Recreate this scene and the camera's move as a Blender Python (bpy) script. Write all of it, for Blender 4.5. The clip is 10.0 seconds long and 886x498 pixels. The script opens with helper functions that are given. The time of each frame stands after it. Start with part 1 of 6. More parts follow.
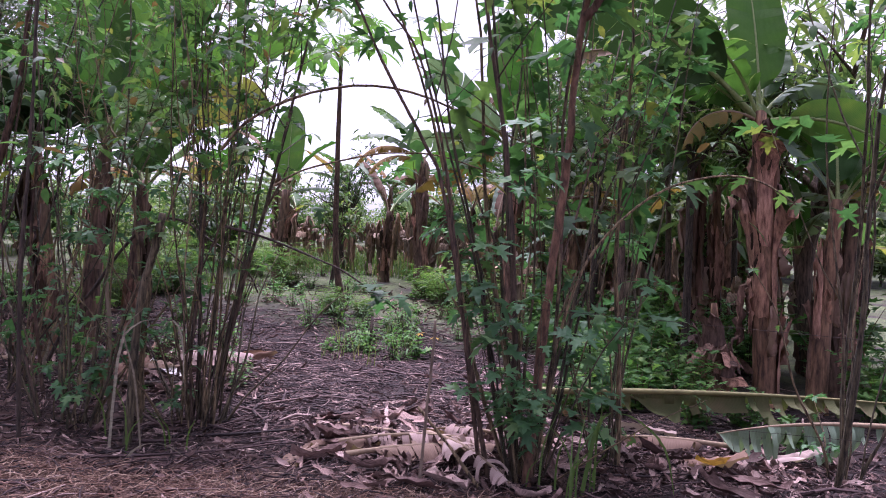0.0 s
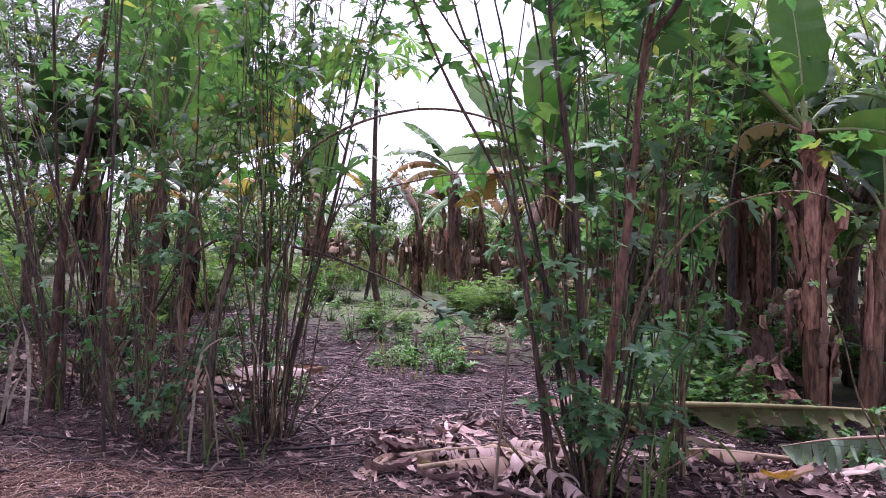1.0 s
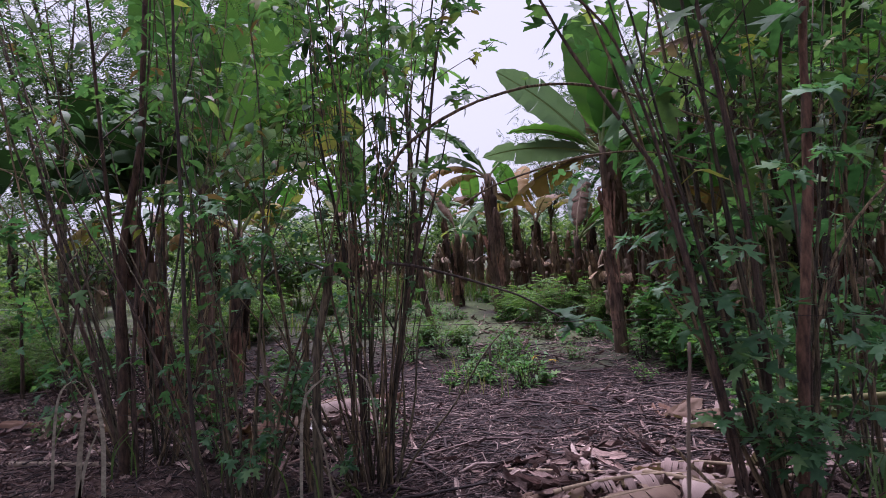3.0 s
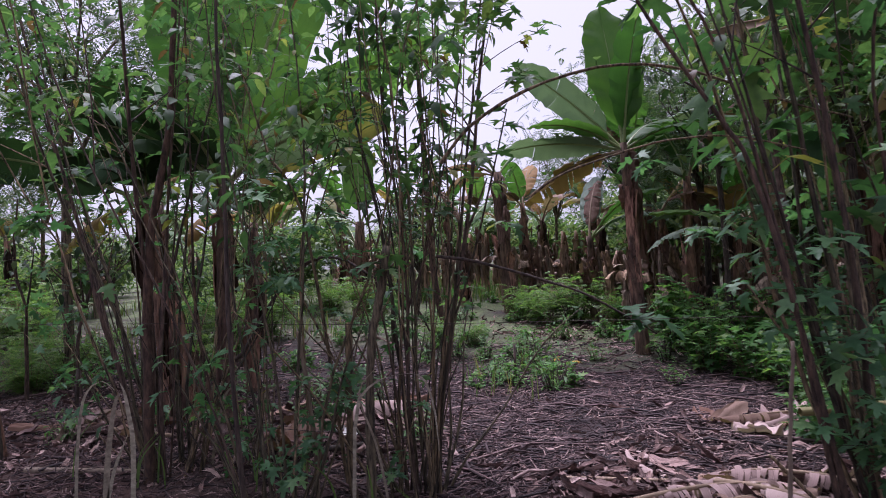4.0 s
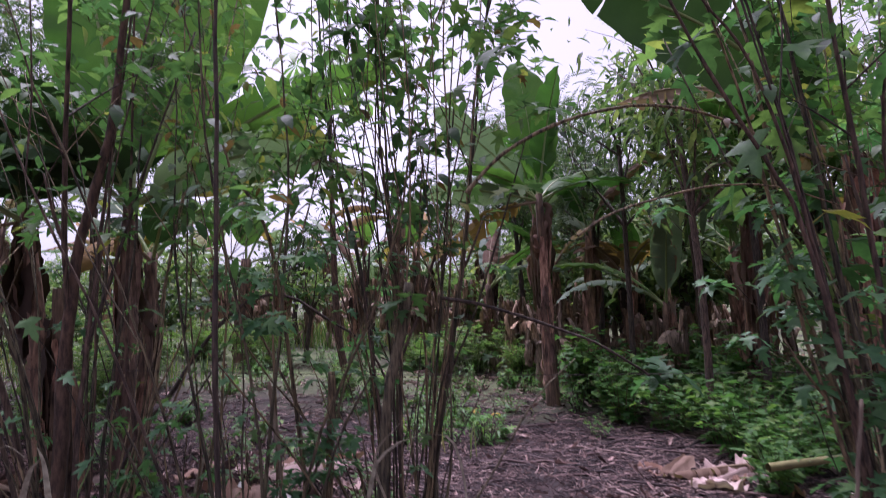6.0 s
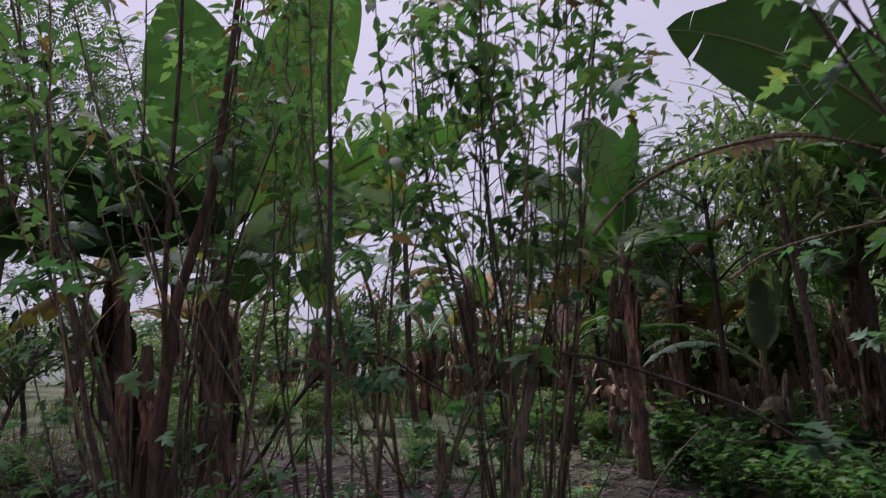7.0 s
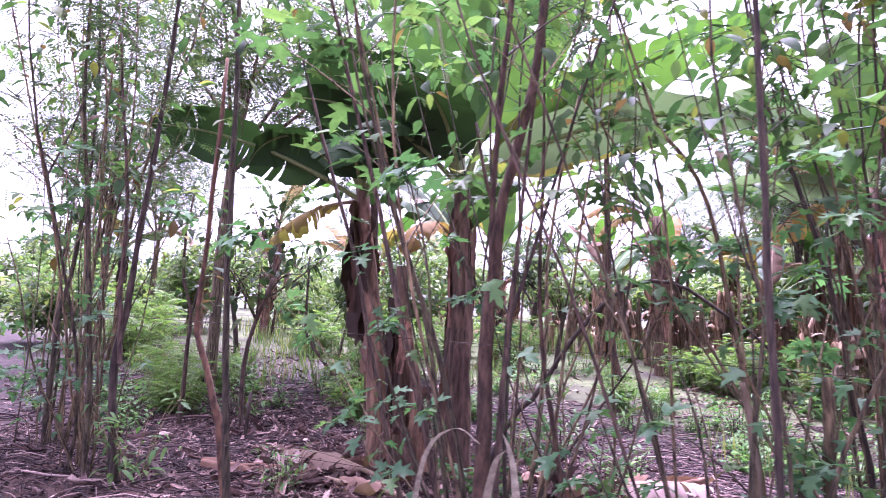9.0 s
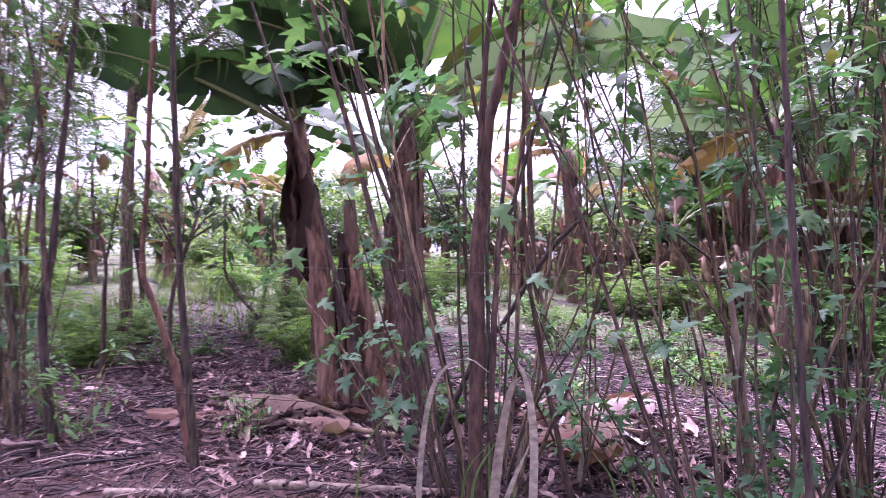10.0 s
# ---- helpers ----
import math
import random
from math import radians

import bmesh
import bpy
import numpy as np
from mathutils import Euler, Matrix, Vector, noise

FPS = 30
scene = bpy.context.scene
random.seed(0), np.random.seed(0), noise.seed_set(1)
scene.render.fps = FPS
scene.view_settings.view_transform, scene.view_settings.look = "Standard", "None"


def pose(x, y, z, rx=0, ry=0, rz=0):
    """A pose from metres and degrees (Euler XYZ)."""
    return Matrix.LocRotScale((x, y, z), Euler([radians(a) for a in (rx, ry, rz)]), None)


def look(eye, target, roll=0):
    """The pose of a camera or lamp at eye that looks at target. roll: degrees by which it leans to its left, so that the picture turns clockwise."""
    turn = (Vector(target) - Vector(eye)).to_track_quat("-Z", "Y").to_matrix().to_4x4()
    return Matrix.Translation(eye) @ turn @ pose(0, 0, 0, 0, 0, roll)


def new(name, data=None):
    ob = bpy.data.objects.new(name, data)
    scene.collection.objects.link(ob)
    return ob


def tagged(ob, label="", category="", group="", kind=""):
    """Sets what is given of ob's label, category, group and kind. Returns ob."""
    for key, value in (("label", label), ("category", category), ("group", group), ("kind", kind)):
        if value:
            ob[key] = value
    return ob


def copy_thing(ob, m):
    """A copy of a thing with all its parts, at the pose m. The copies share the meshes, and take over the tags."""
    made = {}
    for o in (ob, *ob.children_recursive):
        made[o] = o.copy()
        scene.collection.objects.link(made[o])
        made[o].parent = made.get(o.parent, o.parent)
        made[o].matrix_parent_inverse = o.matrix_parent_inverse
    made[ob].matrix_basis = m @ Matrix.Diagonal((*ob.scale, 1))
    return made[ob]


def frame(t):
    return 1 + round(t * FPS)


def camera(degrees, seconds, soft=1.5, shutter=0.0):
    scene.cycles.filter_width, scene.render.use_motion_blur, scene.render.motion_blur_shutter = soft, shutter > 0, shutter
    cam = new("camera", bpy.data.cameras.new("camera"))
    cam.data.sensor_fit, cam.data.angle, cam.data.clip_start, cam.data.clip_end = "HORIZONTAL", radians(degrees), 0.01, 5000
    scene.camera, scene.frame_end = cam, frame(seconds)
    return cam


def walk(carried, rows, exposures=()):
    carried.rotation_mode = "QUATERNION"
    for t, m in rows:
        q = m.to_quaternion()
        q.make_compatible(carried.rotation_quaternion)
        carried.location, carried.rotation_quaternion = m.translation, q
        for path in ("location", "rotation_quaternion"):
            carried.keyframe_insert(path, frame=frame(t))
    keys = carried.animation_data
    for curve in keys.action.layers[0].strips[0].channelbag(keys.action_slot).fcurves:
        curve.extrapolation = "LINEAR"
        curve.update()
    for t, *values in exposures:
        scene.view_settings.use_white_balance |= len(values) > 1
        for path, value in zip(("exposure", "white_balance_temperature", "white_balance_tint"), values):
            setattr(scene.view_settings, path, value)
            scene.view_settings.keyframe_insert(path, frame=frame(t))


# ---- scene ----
LENS = 69.6
cam = camera(LENS, 10.0, soft=0.9, shutter=0.4)
# seconds, eye x y z, yaw, pitch, roll
ROWS = [
    (0, 0.286, 0.111, 1.332, 2.59, 1.65, 2.15),
    (0.5, 0.096, 0.028, 1.371, 2.20, 0.59, 2.16),
    (1, -0.020, -0.023, 1.358, 4.48, 2.67, 1.53),
    (1.5, -0.110, 0.141, 1.354, 4.36, 3.03, 1.34),
    (2, -0.242, 0.300, 1.369, 7.09, 4.52, -0.97),
    (2.2, -0.307, 0.336, 1.350, 9.31, 3.47, -1.02),
    (3.3, -0.958, 0.642, 1.375, 4.23, 3.50, -4.55),
    (3.5, -1.048, 0.664, 1.365, 3.46, 3.27, -3.11),
    (4, -1.217, 0.821, 1.360, 4.73, 3.67, -3.93),
    (4.5, -1.415, 1.001, 1.374, 2.63, 4.13, -3.17),
    (5, -1.639, 1.117, 1.359, 0.87, 3.20, -0.12),
    (5.5, -1.932, 1.144, 1.383, -5.47, 4.02, -1.82),
    (5.7, -2.009, 1.194, 1.392, -7.89, 4.70, -1.38),
    (6.8, -2.308, 1.546, 1.408, -6.98, 13.83, -5.19),
    (7, -2.373, 1.612, 1.373, -3.19, 13.17, -2.08),
    (7.5, -2.664, 1.681, 1.341, -2.82, 12.13, -2.97),
    (8, -2.961, 1.760, 1.341, 1.46, 11.39, 1.02),
    (8.5, -3.183, 1.890, 1.288, 7.56, 9.57, 0.38),
    (9, -3.429, 2.010, 1.285, 9.12, 8.21, 1.96),
    (9.5, -3.708, 1.968, 1.277, 3.11, 6.94, -0.32),
    (9.6, -3.738, 1.952, 1.266, 2.97, 5.36, -0.48),
    (10, -3.870, 2.115, 1.248, -0.12, 2.76, -0.57),
]
EXPOSURES = [(t, s, 5680 if t < 6.5 else 5850 if t < 8.2 else 5550, tint) for t, s, tint in [(0.0, 1.43, 43), (0.2, 1.73, 43), (0.4, 2.18, 43), (0.6, 2.23, 43), (0.8, 2.07, 43), (1.0, 1.62, 43), (1.3, 1.1, 39), (2.0, 0.78, 33), (4.5, 0.93, 38), (5.0, 1.21, 44), (5.5, 1.27, 44), (7.0, 0.31, 34), (7.5, 0.75, 36), (8.0, 0.79, 38), (8.5, 1.71, 50), (9.0, 2.63, 60), (9.5, 2.86, 62), (10.0, 2.42, 64)]]


def aim(x, y, z, yaw, pitch, roll):
    a, b = radians(yaw), radians(pitch)
    ahead = Vector((-math.sin(a) * math.cos(b), math.cos(a) * math.cos(b), math.sin(b)))
    return look(Vector((x, y, z)), Vector((x, y, z)) + ahead, roll)


walk(cam, [(t, aim(*row)) for t, *row in ROWS], EXPOSURES)

# ---- light: bright overcast sky, soft sun behind cloud ----
world = bpy.data.worlds.new("overcast_sky")
scene.world = world
world.use_nodes = True
wn, wl = world.node_tree.nodes, world.node_tree.links
sky = wn.new("ShaderNodeTexSky")
sky.sky_type, sky.sun_disc = "NISHITA", False
sky.sun_elevation, sky.sun_rotation = radians(74), radians(-15)
sky.dust_density, sky.air_density = 4.0, 1.0
pale = wn.new("ShaderNodeHueSaturation")
pale.inputs["Saturation"].default_value = 0.12
pale.inputs["Value"].default_value = 1.0
wl.new(sky.outputs["Color"], pale.inputs["Color"])
wl.new(pale.outputs["Color"], wn["Background"].inputs["Color"])
wn["Background"].inputs["Strength"].default_value = 0.1
lamp = bpy.data.lights.new("sun", "SUN")
lamp.energy, lamp.angle, lamp.color = 3.2, radians(32), (1.0, 0.96, 0.91)
sun = new("sun", lamp)
SUN_UP, SUN_ROUND = radians(74), radians(-15)
sun.matrix_world = look((30 * math.sin(SUN_ROUND) * math.cos(SUN_UP), 30 * math.cos(SUN_ROUND) * math.cos(SUN_UP), 30 * math.sin(SUN_UP)), (0, 0, 0))


# ---- materials ----
def nodes_of(name):
    m = bpy.data.materials.new(name)
    m.use_nodes = True
    t = m.node_tree
    return m, t, t.nodes["Principled BSDF"], t.nodes["Material Output"]


def ramp(t, stops):
    r = t.nodes.new("ShaderNodeValToRGB")
    e = r.color_ramp.elements
    while len(e) < len(stops):
        e.new(0.5)
    for k, (at, c) in enumerate(stops):
        e[k].position, e[k].color = at, (*c, 1)
    return r


def noise_tex(t, scale, detail=4.0, stretch=None, coords="Object", rough=0.6):
    n = t.nodes.new("ShaderNodeTexNoise")
    n.inputs["Scale"].default_value, n.inputs["Detail"].default_value = scale, detail
    n.inputs["Roughness"].default_value = rough
    c = t.nodes.new("ShaderNodeTexCoord")
    if stretch:
        mp = t.nodes.new("ShaderNodeMapping")
        mp.inputs["Scale"].default_value = stretch
        t.links.new(c.outputs[coords], mp.inputs["Vector"])
        t.links.new(mp.outputs["Vector"], n.inputs["Vector"])
    else:
        t.links.new(c.outputs[coords], n.inputs["Vector"])
    return n


def mixed(t, kind, fac, a, b):
    m = t.nodes.new("ShaderNodeMix")
    m.data_type, m.blend_type = "RGBA", kind
    for key, v in ((0, fac), (6, a), (7, b)):
        if hasattr(v, "links"):
            t.links.new(v, m.inputs[key])
        else:
            m.inputs[key].default_value = v if key == 0 else (*v, 1)
    return m.outputs[2]


def bumped(t, shader, height, strength, distance=0.01):
    b = t.nodes.new("ShaderNodeBump")
    b.inputs["Strength"].default_value, b.inputs["Distance"].default_value = strength, distance
    t.links.new(height, b.inputs["Height"])
    t.links.new(b.outputs["Normal"], shader.inputs["Normal"])


def see_through(t, shader, out, colour, amount):
    """Lets light shine through a thin leaf."""
    tr = t.nodes.new("ShaderNodeBsdfTranslucent")
    t.links.new(colour, tr.inputs["Color"])
    mx = t.nodes.new("ShaderNodeMixShader")
    mx.inputs["Fac"].default_value = amount
    t.links.new(shader.outputs["BSDF"], mx.inputs[1])
    t.links.new(tr.outputs["BSDF"], mx.inputs[2])
    t.links.new(mx.outputs["Shader"], out.inputs["Surface"])


def leaf_material(name, stops, through_amount=0.35, rough=0.5, by_object=False):
    m, t, s, out = nodes_of(name)
    if by_object:
        pick = t.nodes.new("ShaderNodeObjectInfo").outputs["Random"]
    else:
        pick = t.nodes.new("ShaderNodeNewGeometry").outputs["Random Per Island"]
    r = ramp(t, stops)
    t.links.new(pick, r.inputs["Fac"])
    n = noise_tex(t, 22.0, 3.0)
    blot = ramp(t, [(0.3, (0.72, 0.75, 0.7)), (0.7, (1.15, 1.12, 1.0))])
    t.links.new(n.outputs["Fac"], blot.inputs["Fac"])
    col = mixed(t, "MULTIPLY", 1.0, r.outputs["Color"], blot.outputs["Color"])
    t.links.new(col, s.inputs["Base Color"])
    s.inputs["Roughness"].default_value = rough
    s.inputs["Specular IOR Level"].default_value = 0.3
    bumped(t, s, n.outputs["Fac"], 0.3, 0.004)
    lit = mixed(t, "MULTIPLY", 1.0, col, (1.35, 1.6, 0.9))
    see_through(t, s, out, lit, through_amount)
    return m


def banana_material(name, stops, through_amount, vein=1.0, rough=0.58):
    """Blade with fine veins running from the midrib; u along the leaf, v across."""
    m, t, s, out = nodes_of(name)
    uv = t.nodes.new("ShaderNodeUVMap")
    w = t.nodes.new("ShaderNodeTexWave")
    w.inputs["Scale"].default_value, w.inputs["Distortion"].default_value = 48.0, 3.5
    w.inputs["Detail"].default_value = 2.0
    t.links.new(uv.outputs["UV"], w.inputs["Vector"])
    info = t.nodes.new("ShaderNodeObjectInfo")
    r = ramp(t, stops)
    n = noise_tex(t, 3.5, 5.0)
    add = t.nodes.new("ShaderNodeMath")
    add.operation = "MULTIPLY_ADD"
    add.inputs[1].default_value = 0.55
    t.links.new(n.outputs["Fac"], add.inputs[0])
    sc = t.nodes.new("ShaderNodeMath")
    sc.operation = "MULTIPLY"
    sc.inputs[1].default_value = 0.55
    t.links.new(info.outputs["Random"], sc.inputs[0])
    t.links.new(sc.outputs[0], add.inputs[2])
    t.links.new(add.outputs[0], r.inputs["Fac"])
    streak = ramp(t, [(0.0, (0.90, 0.91, 0.88)), (1.0, (1.05, 1.04, 1.02))])
    t.links.new(w.outputs["Fac"], streak.inputs["Fac"])
    col = mixed(t, "MULTIPLY", vein, r.outputs["Color"], streak.outputs["Color"])
    fine = noise_tex(t, 45.0, 3.0)
    spot = ramp(t, [(0.62, (1, 1, 1)), (0.78, (0.62, 0.5, 0.4))])
    t.links.new(fine.outputs["Fac"], spot.inputs["Fac"])
    col = mixed(t, "MULTIPLY", 0.6, col, spot.outputs["Color"])
    t.links.new(col, s.inputs["Base Color"])
    s.inputs["Roughness"].default_value = rough
    s.inputs["Specular IOR Level"].default_value = 0.22
    bumped(t, s, w.outputs["Fac"], 0.2, 0.005)
    lit = mixed(t, "MULTIPLY", 1.0, col, (1.25, 1.5, 0.75))
    see_through(t, s, out, lit, through_amount)
    return m


def bark_material(name, dark, light, stretch=(6, 6, 0.7), scale=6.0, bump=0.6, spread=0.5, rough=0.85, edge=0.28):
    """Streaky bark or dry sheath, each piece of its own tone."""
    m, t, s, out = nodes_of(name)
    n = noise_tex(t, scale, 6.0, stretch)
    big = noise_tex(t, 1.7, 3.0)
    r = ramp(t, [(edge, dark), (1 - edge, light)])
    t.links.new(n.outputs["Fac"], r.inputs["Fac"])
    info = t.nodes.new("ShaderNodeObjectInfo")
    tone = ramp(t, [(0.0, (1 - spread, 1 - spread, 1 - spread)), (0.4, (0.72, 0.76, 0.72)), (0.7, (1.12, 1.02, 0.88)), (1.0, (1 + spread, 1 + spread * 0.88, 1 + spread * 0.74))])
    t.links.new(info.outputs["Random"], tone.inputs["Fac"])
    col = mixed(t, "MULTIPLY", 1.0, r.outputs["Color"], tone.outputs["Color"])
    stain = ramp(t, [(0.35, (0.6, 0.6, 0.62)), (0.6, (1.08, 1.05, 1.0))])
    t.links.new(big.outputs["Fac"], stain.inputs["Fac"])
    col = mixed(t, "MULTIPLY", 0.8, col, stain.outputs["Color"])
    t.links.new(col, s.inputs["Base Color"])
    s.inputs["Roughness"].default_value = rough
    bumped(t, s, n.outputs["Fac"], bump, 0.01)
    return m


def litter_material(name, stops, rough=0.8, through_amount=0.0):
    """Dry leaves and straw, each piece picked from a range of tones."""
    m, t, s, out = nodes_of(name)
    geo = t.nodes.new("ShaderNodeNewGeometry")
    info = t.nodes.new("ShaderNodeObjectInfo")
    both = t.nodes.new("ShaderNodeMath")
    both.operation = "ADD"
    t.links.new(geo.outputs["Random Per Island"], both.inputs[0])
    t.links.new(info.outputs["Random"], both.inputs[1])
    wrap = t.nodes.new("ShaderNodeMath")
    wrap.operation = "FRACT"
    t.links.new(both.outputs[0], wrap.inputs[0])
    r = ramp(t, stops)
    t.links.new(wrap.outputs[0], r.inputs["Fac"])
    n = noise_tex(t, 34.0, 5.0, (0.6, 6, 1))
    blot = ramp(t, [(0.32, (0.45, 0.43, 0.42)), (0.7, (1.12, 1.1, 1.08))])
    t.links.new(n.outputs["Fac"], blot.inputs["Fac"])
    col = mixed(t, "MULTIPLY", 1.0, r.outputs["Color"], blot.outputs["Color"])
    t.links.new(col, s.inputs["Base Color"])
    s.inputs["Roughness"].default_value = rough
    bumped(t, s, n.outputs["Fac"], 0.9, 0.008)
    if through_amount:
        see_through(t, s, out, col, through_amount)
    return m


def ground_material():
    m, t, s, out = nodes_of("soil")
    n1, n2, n3 = noise_tex(t, 0.9, 5.0), noise_tex(t, 9.0, 6.0), noise_tex(t, 60.0, 4.0)
    base = ramp(t, [(0.3, (0.008, 0.004, 0.004)), (0.5, (0.020, 0.0100, 0.0095)), (0.75, (0.056, 0.031, 0.029))])
    t.links.new(n2.outputs["Fac"], base.inputs["Fac"])
    red = ramp(t, [(0.3, (0.022, 0.0105, 0.008)), (0.7, (0.085, 0.043, 0.033))])
    t.links.new(n2.outputs["Fac"], red.inputs["Fac"])
    geo = t.nodes.new("ShaderNodeNewGeometry")
    sep = t.nodes.new("ShaderNodeSeparateXYZ")
    t.links.new(geo.outputs["Position"], sep.inputs["Vector"])
    # the bare red verge follows the walker's side of the cane row: y + 0.42 x
    lin = t.nodes.new("ShaderNodeMath")
    lin.operation = "MULTIPLY_ADD"
    lin.inputs[1].default_value = 0.42
    t.links.new(sep.outputs["X"], lin.inputs[0])
    t.links.new(sep.outputs["Y"], lin.inputs[2])
    wob = t.nodes.new("ShaderNodeMath")
    wob.operation = "MULTIPLY_ADD"
    wob.inputs[1].default_value = 1.6
    t.links.new(n1.outputs["Fac"], wob.inputs[0])
    t.links.new(lin.outputs[0], wob.inputs[2])
    edge = t.nodes.new("ShaderNodeMapRange")
    edge.inputs["From Min"].default_value, edge.inputs["From Max"].default_value = 4.2, 5.3
    t.links.new(wob.outputs[0], edge.inputs["Value"])
    col = mixed(t, "MIX", edge.outputs["Result"], red.outputs["Color"], base.outputs["Color"])
    turf = ramp(t, [(0.35, (0.050, 0.078, 0.028)), (0.7, (0.115, 0.140, 0.052))])
    t.links.new(n2.outputs["Fac"], turf.inputs["Fac"])
    far = t.nodes.new("ShaderNodeMapRange")
    far.inputs["From Min"].default_value, far.inputs["From Max"].default_value = 10.0, 14.0
    t.links.new(wob.outputs[0], far.inputs["Value"])
    gate = t.nodes.new("ShaderNodeMath")
    gate.operation = "MULTIPLY"
    t.links.new(far.outputs["Result"], gate.inputs[0])
    patch = ramp(t, [(0.35, (0, 0, 0)), (0.55, (1, 1, 1))])
    t.links.new(n1.outputs["Fac"], patch.inputs["Fac"])
    t.links.new(patch.outputs["Color"], gate.inputs[1])
    col = mixed(t, "MIX", gate.outputs[0], col, turf.outputs["Color"])
    grit = ramp(t, [(0.35, (0.6, 0.6, 0.6)), (0.65, (1.2, 1.18, 1.15))])
    t.links.new(n3.outputs["Fac"], grit.inputs["Fac"])
    col = mixed(t, "MULTIPLY", 1.0, col, grit.outputs["Color"])
    t.links.new(col, s.inputs["Base Color"])
    s.inputs["Roughness"].default_value = 0.95
    bumped(t, s, n2.outputs["Fac"], 0.8, 0.03)
    return m


def plain_material(name, colour, rough=0.7, metal=0.0, grain=40.0):
    m, t, s, out = nodes_of(name)
    n = noise_tex(t, grain, 4.0)
    r = ramp(t, [(0.3, tuple(c * 0.7 for c in colour)), (0.7, tuple(min(1, c * 1.15) for c in colour))])
    t.links.new(n.outputs["Fac"], r.inputs["Fac"])
    t.links.new(r.outputs["Color"], s.inputs["Base Color"])
    s.inputs["Roughness"].default_value, s.inputs["Metallic"].default_value = rough, metal
    bumped(t, s, n.outputs["Fac"], 0.3, 0.005)
    return m


SOIL = ground_material()
G_DEEP, G_MID, G_LITE, G_YEL = (0.034, 0.082, 0.038), (0.062, 0.132, 0.054), (0.108, 0.182, 0.064), (0.26, 0.24, 0.06)
CANE_LEAF = leaf_material("cane_leaf", [(0.0, G_DEEP), (0.45, G_MID), (0.82, G_LITE), (0.93, G_YEL), (0.97, (0.10, 0.058, 0.032))], 0.45)
BIG_LEAF = leaf_material("broad_leaf", [(0.0, (0.036, 0.100, 0.046)), (0.6, (0.064, 0.148, 0.058)), (0.9, (0.12, 0.20, 0.07)), (1.0, G_YEL)], 0.45, by_object=True)
SHOOT_LEAF = leaf_material("shoot_leaf", [(0.0, (0.050, 0.130, 0.066)), (0.6, (0.085, 0.195, 0.092)), (1.0, (0.15, 0.25, 0.10))], 0.38)
HERB_LEAF = leaf_material("herb_leaf", [(0.0, (0.050, 0.135, 0.046)), (0.6, (0.090, 0.205, 0.062)), (1.0, (0.15, 0.25, 0.07))], 0.42)
LIME_LEAF = leaf_material("lime_herb_leaf", [(0.0, (0.062, 0.135, 0.042)), (0.6, (0.115, 0.21, 0.058)), (1.0, (0.19, 0.26, 0.08))], 0.45)
DARK_LEAF = leaf_material("dark_tree_leaf", [(0.0, (0.020, 0.045, 0.022)), (0.7, (0.046, 0.085, 0.036)), (1.0, (0.09, 0.13, 0.045))], 0.3)
FINE_LEAF = leaf_material("feathery_leaf", [(0.0, (0.030, 0.062, 0.032)), (0.7, (0.060, 0.105, 0.048)), (1.0, (0.11, 0.14, 0.05))], 0.35)
FAR_LEAF = leaf_material("far_tree_leaf", [(0.0, (0.055, 0.105, 0.048)), (0.7, (0.12, 0.185, 0.074)), (1.0, (0.20, 0.24, 0.09))], 0.42)
GRASS = leaf_material("grass_blade", [(0.0, (0.05, 0.11, 0.028)), (0.6, (0.10, 0.17, 0.05)), (0.85, (0.17, 0.19, 0.07)), (1.0, (0.30, 0.26, 0.13))], 0.3)
BLADE = banana_material("banana_blade", [(0.15, (0.026, 0.074, 0.020)), (0.5, (0.044, 0.115, 0.027)), (0.8, (0.078, 0.160, 0.038)), (1.0, (0.15, 0.21, 0.05))], 0.36)
# darker copy of the blade: shade on overlapping, backlit leaves put into the colour
BLADE_SHADED = banana_material("banana_blade_shaded", [(0.15, (0.018, 0.046, 0.018)), (0.6, (0.030, 0.072, 0.026)), (1.0, (0.05, 0.10, 0.035))], 0.1, rough=0.66)
BLADE_DEAD = banana_material("banana_blade_dead", [(0.1, (0.022, 0.015, 0.013)), (0.6, (0.060, 0.038, 0.030)), (1.0, (0.13, 0.08, 0.06))], 0.12, rough=0.85)
BLADE_WILT = banana_material("banana_blade_wilting", [(0.2, (0.028, 0.052, 0.020)), (0.5, (0.048, 0.078, 0.028)), (0.68, (0.090, 0.095, 0.040)), (0.92, (0.17, 0.125, 0.075))], 0.2, rough=0.7)
BLADE_PINK = banana_material("banana_blade_bleached", [(0.1, (0.19, 0.125, 0.115)), (0.5, (0.36, 0.26, 0.245)), (0.9, (0.55, 0.43, 0.40))], 0.1, rough=0.8)
BLADE_PALE = banana_material("banana_blade_underside", [(0.15, (0.11, 0.165, 0.125)), (0.6, (0.17, 0.235, 0.17)), (1.0, (0.25, 0.30, 0.21))], 0.25)
BLADE_DRY = banana_material("banana_blade_dry", [(0.1, (0.075, 0.042, 0.032)), (0.5, (0.17, 0.105, 0.080)), (0.9, (0.33, 0.235, 0.19))], 0.2, rough=0.8)
BLADE_RED = banana_material("banana_blade_red_brown", [(0.1, (0.075, 0.036, 0.026)), (0.5, (0.20, 0.112, 0.084)), (0.9, (0.36, 0.235, 0.185))], 0.15, rough=0.8)
